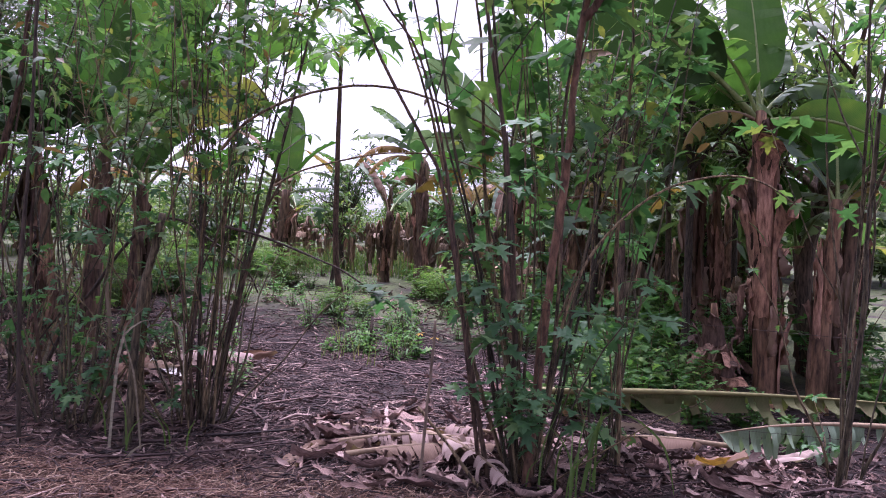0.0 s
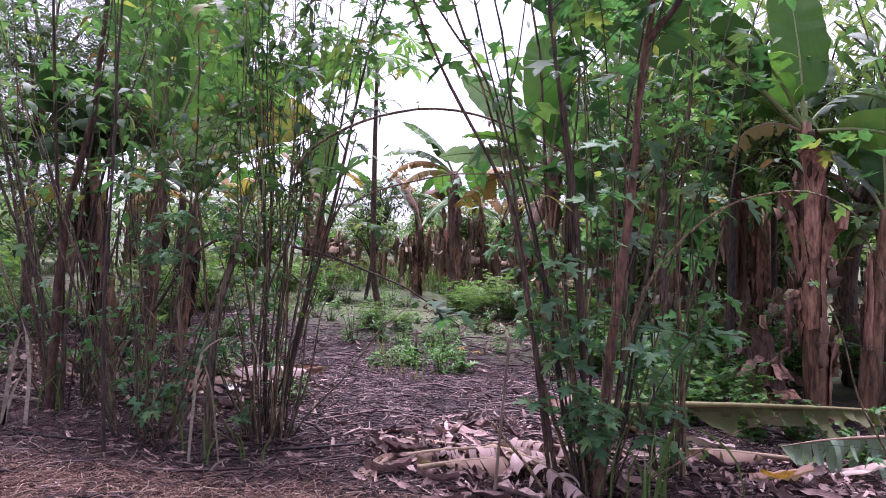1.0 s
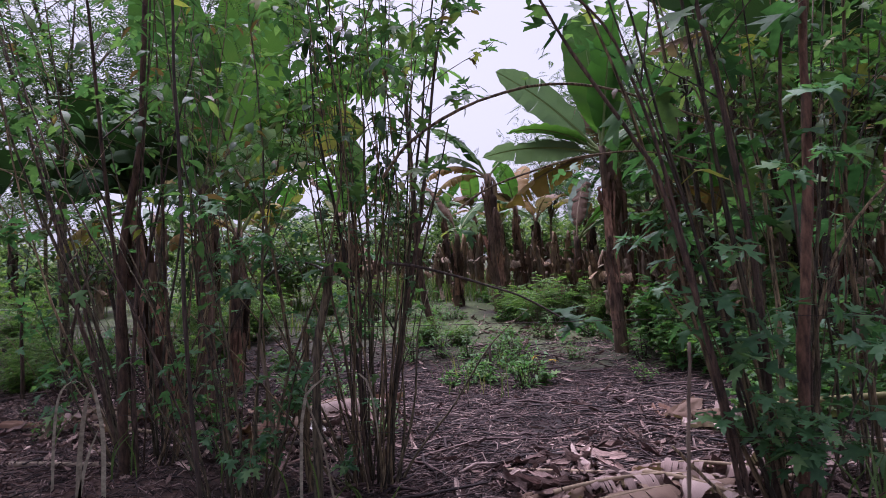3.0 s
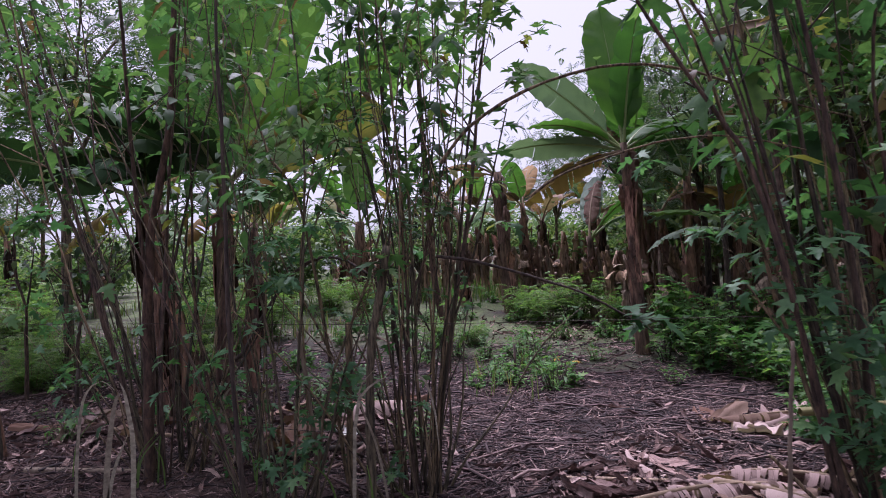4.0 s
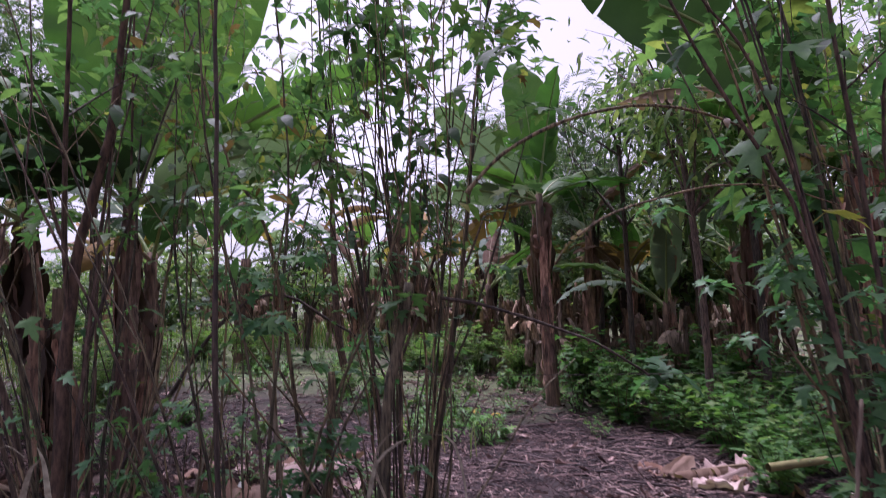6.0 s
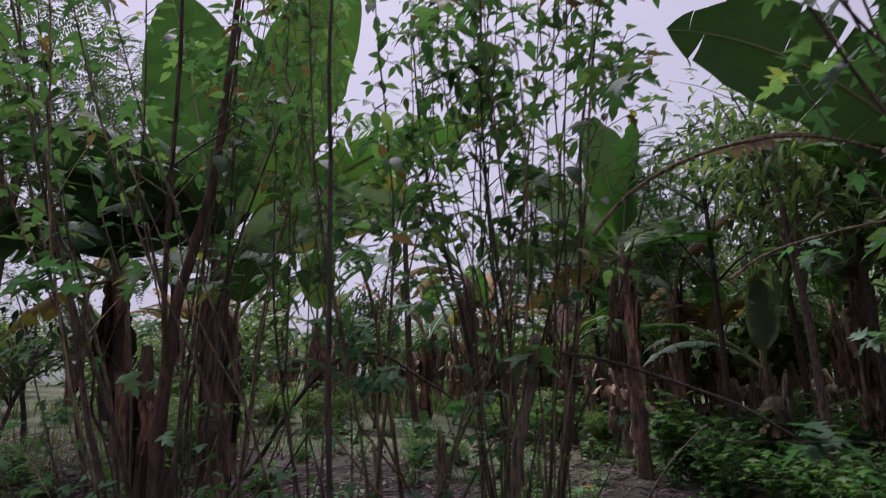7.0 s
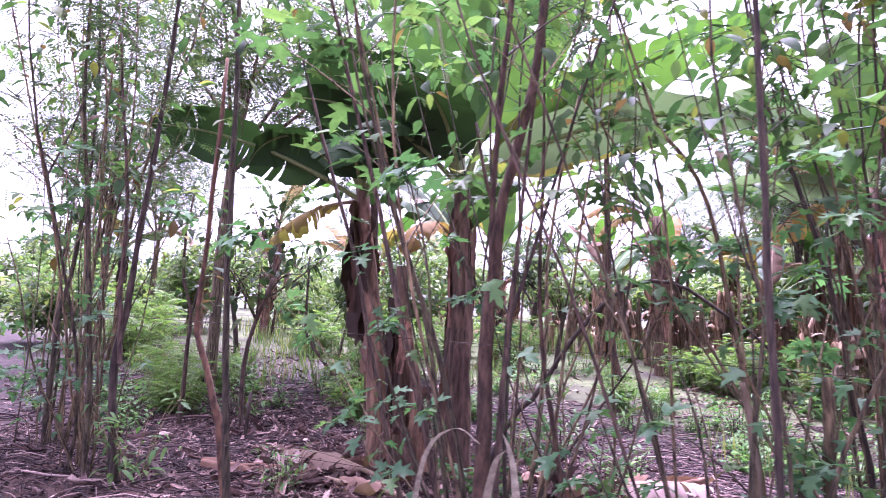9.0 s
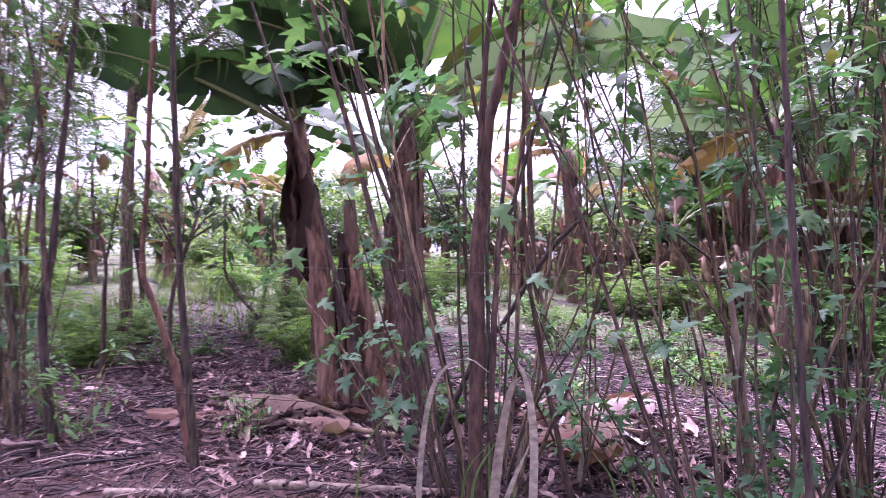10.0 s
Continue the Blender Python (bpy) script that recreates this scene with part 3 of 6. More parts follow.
def bent_stem(name, points, r0, r1, material, label, category="branch", leaves=None, seed=0, n=20):
    """A single stem or branch along a line; leaves: (kind, size, number, from, material)."""
    rng = random.Random(seed)
    if points[-1][2] > 3.1 and name != "branch":
        # the stem goes on above and thins out into twigs
        a, b = np.array(points[-2]), np.array(points[-1])
        points, r1, n = [*points, tuple(b + (b - a) / (b[2] - a[2]) * 1.0), tuple(b + (b - a) / (b[2] - a[2]) * 2.0 + (0.08, 0, 0))], r1 * 0.3, n + 8
    p = spline(points, n)
    base = p[0].copy()
    top = thing(name, *base, label, category)
    sh = Shape()
    tube(sh, p - base + np.array([noise.noise_vector((k * 0.6, seed, 2)) for k in range(n)]) * 0.5 * r0 * np.minimum(1, np.arange(n) / 3)[:, None], np.linspace(r0, r1, n) * np.array([1 + 0.12 * rng.uniform(-1, 1) for _ in range(n)]), 8, 0.08)
    st = part("stem", sh.mesh("stem", material), top)
    if leaves:
        kind, size, count, start, mat = leaves
        lf = Shape()
        for k in range(count):
            u = start + (1 - start) * (k + rng.random()) / count
            at = p[min(n - 1, int(u * (n - 1)))] - base
            az, pitch = rng.uniform(0, 6.28), rng.uniform(-0.2, 0.8)
            sz = size * rng.uniform(0.6, 1.2)
            end = at + sz * 0.5 * np.array((math.cos(az) * math.cos(pitch), math.sin(az) * math.cos(pitch), math.sin(pitch)))
            tube(lf, [at, end], [0.004, 0.003], 3, 0, False)
            put_leaf(lf, kind, end, az, pitch - rng.uniform(0.2, 0.9), sz, rng)
        part("foliage", lf.mesh("foliage", mat), st, kind="stuff")
    return top


bent_stem("sapling", [(-3.74, 5.15, 0.1), (-3.73, 5.15, 0.3), (-3.7, 5.15, 1.2), (-3.66, 5.15, 1.85), (-3.56, 5.15, 2.3), (-3.49, 5.15, 2.6), (-3.43, 5.15, 3.2), (-3.37, 5.15, 4.0)], 0.043, 0.03, RED_BARK, "leaning smooth brown sapling stem with a kink", "tree", ("ovate", 0.14, 16, 0.6, CANE_LEAF), 21)
bent_stem("sapling", [(0.68, 4.2, -0.1), (0.75, 4.15, 0.95), (0.82, 4.1, 1.64), (0.86, 4.1, 2.06), (0.89, 4.1, 2.52), (0.94, 4.1, 2.95), (1.0, 4.1, 3.4), (1.05, 4.1, 4.3)], 0.033, 0.022, RED_BARK, "smooth brown stem among the broad leaved canes", "tree", ("lobed", 0.26, 22, 0.5, BIG_LEAF), 22)
bent_stem("branch", [(0.94, 4.1, 2.93), (1.12, 4.05, 3.15), (1.5, 4.0, 3.7)], 0.03, 0.015, RED_BARK, "forked brown branch of the smooth stem", "branch", ("lobed", 0.24, 8, 0.3, BIG_LEAF), 23)
bent_stem("sapling", [(0.45, 4.2, -0.05), (0.25, 4.1, 1.0), (0.09, 4.1, 1.83), (-0.02, 4.1, 2.08), (-0.29, 4.1, 2.56), (-0.51, 4.1, 3.02), (-0.75, 4.1, 3.6)], 0.016, 0.009, DARK_BARK, "dark leaning cane reaching over the path", "tree", ("lobed", 0.17, 20, 0.55, CANE_LEAF), 24)
bent_stem("sapling", [(0.4, 4.2, -0.05), (0.22, 4.1, 1.2), (0.12, 4.1, 1.87), (0.04, 4.1, 2.25), (-0.11, 4.1, 2.71), (-0.34, 4.1, 3.03), (-0.7, 4.1, 3.6)], 0.014, 0.007, DARK_BARK, "dark thin cane beside the leafy clump", "tree", ("lobed", 0.16, 12, 0.6, CANE_LEAF), 25)
bent_stem("branch", [(-1.5, 4.5, 2.1), (-1.3, 4.45, 2.3), (-0.95, 4.45, 2.48), (-0.5, 4.45, 2.57), (-0.07, 4.45, 2.5), (0.42, 4.45, 2.28), (0.78, 4.45, 2.15)], 0.012, 0.005, CANE_BARK, "thin bare branch arching across the gap", "branch", ("ovate", 0.10, 5, 0.4, CANE_LEAF), 26)
bent_stem("branch", [(-1.02, 4.2, 1.82), (-0.83, 4.2, 1.93), (-0.5, 4.2, 2.02), (-0.25, 4.2, 2.06), (0.05, 4.2, 2.05), (0.4, 4.2, 1.95)], 0.007, 0.004, CANE_BARK, "thin drooping twig in the cane row", "branch", None, 27)
bent_stem("branch", [(0.8, 4.3, 0.6), (0.95, 4.3, 1.2), (1.11, 4.3, 1.52), (1.36, 4.3, 1.78), (1.61, 4.3, 1.93), (1.89, 4.3, 1.99), (2.14, 4.3, 1.96), (2.36, 4.3, 1.82)], 0.011, 0.005, CANE_BARK, "green brown twig arching from the leafy clump", "branch", ("lobed", 0.16, 6, 0.1, CANE_LEAF), 28)
bent_stem("branch", [(-1.6, 4.9, 1.58), (-1.36, 4.9, 1.53), (-0.98, 4.9, 1.4), (-0.67, 4.9, 1.27), (-0.42, 4.9, 1.11), (-0.26, 4.9, 1.0)], 0.011, 0.005, DARK_BARK, "dark drooping branch with a tuft of leaves at its tip", "branch", ("lobed", 0.18, 7, 0.8, BIG_LEAF), 29)
bent_stem("branch", [(0.5, 4.05, -0.1), (0.38, 4.0, 0.01), (0.18, 4.0, 0.27), (-0.01, 4.0, 0.48)], 0.014, 0.008, CANE_BARK, "bare stick leaning out of the clump", "branch", None, 30)
bent_stem("cane", [(0.02, 3.95, -0.03), (0.04, 3.93, 0.3), (0.07, 3.9, 0.7), (0.09, 3.85, 1.02)], 0.011, 0.008, WOOD, "pale bare stick leaning beside the leafy clump", "cane", None, 31)
bent_stem("branch", [(-3.95, 6.3, 0.1), (-3.65, 6.3, 0.77), (-3.48, 6.3, 0.95), (-3.29, 6.3, 1.25), (-3.06, 6.3, 1.54), (-2.8, 6.3, 1.71), (-2.55, 6.3, 1.69), (-2.31, 6.3, 1.52), (-2.0, 6.4, 1.3), (-1.85, 6.45, 1.0)], 0.020, 0.008, DARK_BARK, "dark branch bowed in an arch", "branch", None, 32)
bent_stem("cane", [(-2.65, 4.23, -0.05), (-2.7, 4.22, 1.07), (-2.7, 4.24, 1.93), (-2.71, 4.25, 2.74), (-2.7, 4.25, 3.36), (-2.69, 4.26, 4.22)], 0.014, 0.009, DARK_BARK, "straight dark cane standing alone", "cane", ("ovate", 0.12, 12, 0.6, CANE_LEAF), 33)
bent_stem("cane", [(-3.66, 5.22, 0.12), (-3.63, 5.17, 0.88), (-3.6, 5.18, 1.36), (-3.57, 5.18, 1.68), (-3.52, 5.18, 2.22), (-3.48, 5.18, 2.58), (-3.4, 5.18, 3.26), (-3.35, 5.18, 4.03)], 0.016, 0.008, DARK_BARK, "dark cane that forks at chest height", "cane", ("lobed", 0.16, 12, 0.5, CANE_LEAF), 34)
bent_stem("branch", [(-3.6, 5.18, 1.38), (-3.49, 5.17, 1.72), (-3.36, 5.16, 2.16), (-3.24, 5.15, 2.57), (-3.01, 5.13, 3.26)], 0.011, 0.005, DARK_BARK, "fork of the dark cane", "branch", ("lobed", 0.15, 8, 0.5, CANE_LEAF), 35)
bent_stem("cane", [(-2.34, 5.25, -0.06), (-2.5, 5.33, 1.34), (-2.64, 5.35, 2.11), (-2.83, 5.38, 2.43), (-2.93, 5.4, 2.74), (-3.11, 5.43, 3.35)], 0.015, 0.008, CANE_BARK, "brown cane leaning out over the clearing", "cane", ("lobed", 0.15, 8, 0.6, CANE_LEAF), 44)
bent_stem("cane", [(-3.23, 5.31, 0.11), (-3.29, 5.32, 0.39), (-3.34, 5.33, 0.68), (-3.42, 5.34, 1.18), (-3.45, 5.35, 1.54), (-3.44, 5.36, 2.31), (-3.44, 5.37, 3.17)], 0.018, 0.010, RED_BARK, "thin smooth reddish cane", "cane", ("lobed", 0.13, 6, 0.6, CANE_LEAF), 45)
bent_stem("stump", [(-2.02, 4.4, -0.14), (-1.96, 4.37, 0.98), (-1.89, 4.37, 1.32), (-1.83, 4.37, 1.63)], 0.026, 0.024, CANE_BARK, "cut brown stem sprouting leaves at its top", "tree stump", ("lobed", 0.12, 9, 0.85, CANE_LEAF), 36)
bent_stem("stump", [(-2.25, 5.0, -0.08), (-2.26, 5.0, 0.4), (-2.24, 5.0, 0.8), (-2.23, 5.0, 1.19)], 0.024, 0.022, CANE_BARK, "cut cane with a pale sawn end", "tree stump", ("lobed", 0.10, 5, 0.3, CANE_LEAF), 37)
bent_stem("stump", [(-2.49, 5.0, -0.06), (-2.5, 5.0, 0.5), (-2.55, 5.0, 0.97), (-2.57, 5.0, 1.15)], 0.017, 0.012, WOOD, "split pale cane stub with a torn end", "tree stump", None, 46)
bent_stem("sapling", [(-5.2, 5.6, 0.12), (-5.23, 5.6, 0.5), (-5.3, 5.6, 1.25), (-5.33, 5.6, 1.95), (-5.37, 5.6, 3.0), (-5.42, 5.6, 4.0)], 0.026, 0.016, CANE_BARK, "straight grey brown young tree trunk", "tree", ("ovate", 0.15, 22, 0.5, DARK_LEAF), 38)
bent_stem("sapling", [(-5.27, 5.75, 0.12), (-5.32, 5.75, 0.39), (-5.38, 5.75, 0.74), (-5.45, 5.75, 0.96), (-5.56, 5.75, 1.25), (-5.58, 5.75, 1.41), (-5.55, 5.75, 1.96), (-5.54, 5.75, 2.56), (-5.52, 5.75, 3.1)], 0.026, 0.012, RED_BARK, "crooked brown sapling beside a straight one", "tree", ("ovate", 0.14, 14, 0.6, CANE_LEAF), 39)
bent_stem("sapling", [(-6.2, 6.0, 0.18), (-6.29, 6.0, 0.98), (-6.24, 6.0, 1.5), (-6.19, 6.0, 2.1), (-6.11, 6.0, 3.2), (-6.06, 6.0, 4.0)], 0.030, 0.014, DARK_BARK, "dark sapling leaning out of the canes", "tree", ("ovate", 0.14, 12, 0.6, CANE_LEAF), 40)
bent_stem("branch", [(-6.22, 5.95, 1.06), (-6.28, 5.96, 1.58), (-6.3, 5.97, 2.15), (-6.41, 5.99, 2.76), (-6.54, 6.02, 3.5)], 0.018, 0.008, DARK_BARK, "second stem of the forked dark sapling", "branch", ("ovate", 0.14, 8, 0.6, CANE_LEAF), 41)
bent_stem("sapling", [(-3.86, 5.38, 0.12), (-4.06, 5.37, 0.93), (-4.17, 5.34, 1.36), (-4.34, 5.37, 2.04), (-4.54, 5.4, 2.71), (-4.76, 5.43, 3.48), (-4.92, 5.46, 4.05)], 0.022, 0.011, DARK_BARK, "dark stem leaning away from the canes", "tree", ("lobed", 0.19, 26, 0.4, CANE_LEAF), 42)
bent_stem("sapling", [(-4.19, 5.89, 0.12), (-4.41, 5.92, 0.88), (-4.64, 5.96, 1.79), (-4.97, 6.01, 2.76), (-5.23, 6.05, 3.57)], 0.018, 0.009, DARK_BARK, "thin dark stem leaning outwards", "tree", ("lobed", 0.18, 22, 0.4, CANE_LEAF), 43)
bent_stem("sapling", [(-7.26, 8.5, 0.28), (-7.24, 8.5, 1.02), (-7.24, 8.51, 1.5), (-7.38, 8.53, 1.89), (-7.4, 8.54, 2.43), (-7.34, 8.54, 2.91)], 0.026, 0.010, DARK_BARK, "thin dark sapling forked like a Y", "tree", ("ovate", 0.13, 16, 0.6, DARK_LEAF), 47)
bent_stem("branch", [(-7.24, 8.51, 1.47), (-7.19, 8.51, 1.71), (-7.14, 8.5, 2.0), (-7.07, 8.5, 2.43)], 0.014, 0.006, DARK_BARK, "fork of the dark sapling", "branch", ("ovate", 0.13, 10, 0.5, DARK_LEAF), 48)
bent_stem("sapling", [(-6.47, 11.32, 0.48), (-6.5, 11.33, 0.69), (-6.76, 11.35, 1.01), (-7.0, 11.38, 1.35), (-7.03, 11.39, 1.92), (-7.02, 11.39, 2.51)], 0.035, 0.014, DARK_BARK, "small dark shrub tree with a forked stem", "tree", ("lance", 0.2, 46, 0.55, DARK_LEAF), 49)
bent_stem("branch", [(-6.49, 11.33, 0.67), (-6.4, 11.32, 1.25), (-6.31, 11.32, 1.73), (-6.32, 11.33, 2.31)], 0.026, 0.010, DARK_BARK, "fork of the small dark shrub tree", "branch", ("lance", 0.2, 46, 0.5, DARK_LEAF), 50)


# ---- banana plants ----
def banana_leaf(rng, length, width, elev, droop, tatter=0.2, sag=0.25, roll=0.0, petiole=0.16):
    """Blade and midrib of one leaf; grows from the origin towards +x and droops. Angles in degrees."""
    n = 40
    s = np.linspace(0, 1, n)
    th = np.radians(np.maximum(elev - droop * s ** 1.4, -86))
    step = length / (n - 1)
    mid = np.zeros((n, 3))
    sway, wild = rng.uniform(-0.06, 0.06), rng.uniform(0, 90)
    for k in range(1, n):
        mid[k] = mid[k - 1] + step * np.array((math.cos(th[k]), sway * s[k], math.sin(th[k])))
    rib = Shape()
    tube(rib, mid, 0.026 * (1 - 0.88 * s) * (length / 2.0) ** 0.5 + 0.002, 6)
    blade = Shape()
    up = np.stack([-np.sin(th), 0 * th, np.cos(th)], -1)
    flat = np.array((0, 1.0, 0))
    nrm = up * math.cos(radians(roll)) - flat * math.sin(radians(roll))
    wing = flat * math.cos(radians(roll)) + up * math.sin(radians(roll))

    def at(u, arr):
        return np.array([np.interp(u, s, arr[:, i]) for i in range(3)])

    for sgn in (1, -1):
        u = petiole
        while u < 0.995:
            w = rng.uniform(0.02, 0.055) if rng.random() < tatter else rng.uniform(0.08, 0.22)
            e = min(1.0, u + w)
            if 1.0 - e < 0.03:
                e = 1.0
            gap = rng.uniform(0.0, 0.35 if tatter < 0.9 else 0.7) * (e - u) * (1 if tatter > 0.3 else 0.0)
            a0 = sag + (rng.uniform(-0.12, 0.12) + tatter * rng.uniform(-0.35, 0.7)) * (tatter > 0.15)
            k = max(2, int((e - u) / 0.03) + 1)
            rows, uv, across = [], [], 5
            cut = rng.uniform(1.0 - 0.6 * tatter, 1.0) if tatter > 0.3 else 1.0
            if tatter > 0.75 and rng.random() < 0.22:
                u = e
                continue
            for i in range(k + 1):
                q = u + (e - u) * i / k
                t = (q - petiole) / (1 - petiole)
                half = 0.5 * width * max(0.0, 1 - abs(2 * t ** 0.82 - 1) ** 2.7) ** 0.8 * cut * (1 + 0.07 * noise.noise((q * 14, sgn * 5, wild)))
                c, nv = at(q, mid), at(q, nrm)
                side = sgn * at(q, wing)
                for j in range(across):
                    r = j / (across - 1)
                    ang = a0 + 0.55 * r * (0.4 + tatter) - 0.5
                    shift = (q - 0.5 * (u + e)) * -gap / max(e - u, 1e-3) * r * length
                    p = c + half * r * (side * math.cos(ang) - nv * math.sin(ang)) + nv * 0.008
                    p = p + (at(min(1, q + 0.01), mid) - at(max(0, q - 0.01), mid)) / (0.02 * length) * (shift + 0.18 * half * r * r)
                    p = p + nv * (0.012 * math.sin(q * 60 + sgn) * r + 0.07 * width * r * noise.noise((q * 9, sgn * 3 + r, wild)))
                    rows.append(p)
                    uv.append((q * length * 0.5, r * sgn * half))
            f = [(i * across + j, i * across + j + 1, (i + 1) * across + j + 1, (i + 1) * across + j) for i in range(k) for j in range(across - 1)]
            if sgn < 0:
                f = [g[::-1] for g in f]
            blade.add(rows, f, uv)
            u = e
    return blade, rib


# "dark" leaves carry their shade in the blade colour
STATE = {"green": (BLADE, RIB, "leaf"), "pale": (BLADE_PALE, RIB, "leaf"), "dry": (BLADE_DRY, RIB_DRY, "dead_leaf"), "red": (BLADE_RED, RIB_DRY, "dead_leaf"), "rust": (BLADE_RUST, RIB_DRY, "dying_leaf"),
         "dark": (BLADE_SHADED, RIB, "leaf"), "dead": (BLADE_DEAD, RIB_DRY, "dead_leaf"), "pink": (BLADE_PINK, RIB_DRY, "dead_leaf"), "torn": (BLADE_WILT, RIB_OLD, "leaf"), "grey": (BLADE_PALE, RIB_DRY, "leaf")}


def make_leaf(rng, state, length, width, elev, droop, tatter, sag, roll=0.0):
    b, r = banana_leaf(rng, length, width, elev, droop, tatter, sag, roll)
    return b.mesh("blade", STATE[state][0]), r.mesh("midrib", STATE[state][1]), STATE[state][2]


def stem_shape(rng, path, r0, r1, sides=12):
    sh = Shape()
    n = len(path)
    rad = np.linspace(r0, r1, n) * np.array([1 + 0.06 * rng.uniform(-1, 1) for _ in range(n)])
    rad[0] *= 1.18
    tube(sh, path, rad, sides, 0.05)
    return sh


def sheath_shape(rng, path, radius, lo, hi, az, span, peel):
    """A dry leaf sheath that clasps the stem between two heights, ragged, curling away at its top."""
    rows, across, n = [], 7, 13
    z = np.linspace(0, 1, len(path))
    off, tear = rng.uniform(0, 50), rng.randrange(1, across - 1)
    twist = rng.uniform(-0.8, 0.8)
    for i in range(n):
        u = i / (n - 1)
        free = max(0.0, u - 0.5) / 0.5
        for j in range(across):
            r = j / (across - 1) - 0.5
            end = 1 - 0.3 * abs(noise.noise((j * 0.9, off, 1.0)))
            q = lo + (hi - lo) * u * end
            c = np.array([np.interp(q, z, path[:, k]) for k in range(3)])
            a = az + span * (1 - 0.55 * u) * r + twist * free * 0.5 + 0.1 * noise.noise((u * 6, r * 3, off))
            k = radius * (1.05 + 0.30 * abs(r) * (0.4 + free)) + 0.03 * noise.noise((u * 5, r * 5, off + 9)) + peel * free ** 1.5 * (1 + 0.5 * math.sin(r * 5 + off))
            drop = -1.5 * peel * free ** 2.6
            rows.append(c + np.array((math.cos(a) * k, math.sin(a) * k, drop + 0.03 * noise.noise((r * 7, u * 3, off)))))
    f = [(i * across + j, i * across + j + 1, (i + 1) * across + j + 1, (i + 1) * across + j) for i in range(n - 1) for j in range(across - 1) if not (j == tear and i > 6)]
    sh = Shape()
    sh.add(rows, f)
    return sh


def strip_shape(rng, length, width, out, folds=1.0):
    """A torn strip of dead leaf: leaves the stem towards +x, then hangs, crumpled and twisted."""
    n, across = 18, 7
    off, turn = rng.uniform(0, 80), rng.uniform(-2.2, 2.2)
    rows = []
    x, z, th = 0.0, 0.0, rng.uniform(-0.7, 0.5)
    for i in range(n):
        u = i / (n - 1)
        th = th - (4.5 if u < 0.3 else 0.4) * length / n / max(out, 0.1) * 0.5
        th = max(th, -1.62)
        x, z = x + length / n * math.cos(th), z + length / n * math.sin(th)
        w = width * (0.12 + 1.0 * math.sin(math.pi * min(1.0, 0.03 + 0.85 * u))) * (1 + 0.3 * noise.noise((u * 4, off, 3)))
        ang = turn * u
        for j in range(across):
            r = j / (across - 1) - 0.5
            side = np.array((0.35 * math.sin(ang), math.cos(ang), 0.1 * math.sin(ang)))
            norm = np.array((math.cos(ang), -math.sin(ang), 0.3))
            ruffle = folds * width * (0.3 * math.cos(r * 11 + off + 2 * u) * (0.4 + u) + 0.4 * noise.noise((u * 6, r * 4, off)) + 0.16 * noise.noise((u * 19, r * 9, off)))
            rows.append(np.array((x, 0, z)) + side * w * r + norm * ruffle + np.array((0, 0, -0.25 * length * u * u * abs(noise.noise((j * 1.3, off, 7))))))
    f = [(i * across + j, i * across + j + 1, (i + 1) * across + j + 1, (i + 1) * across + j) for i in range(n - 1) for j in range(across - 1)]
    sh = Shape()
    sh.add(rows, f)
    return sh


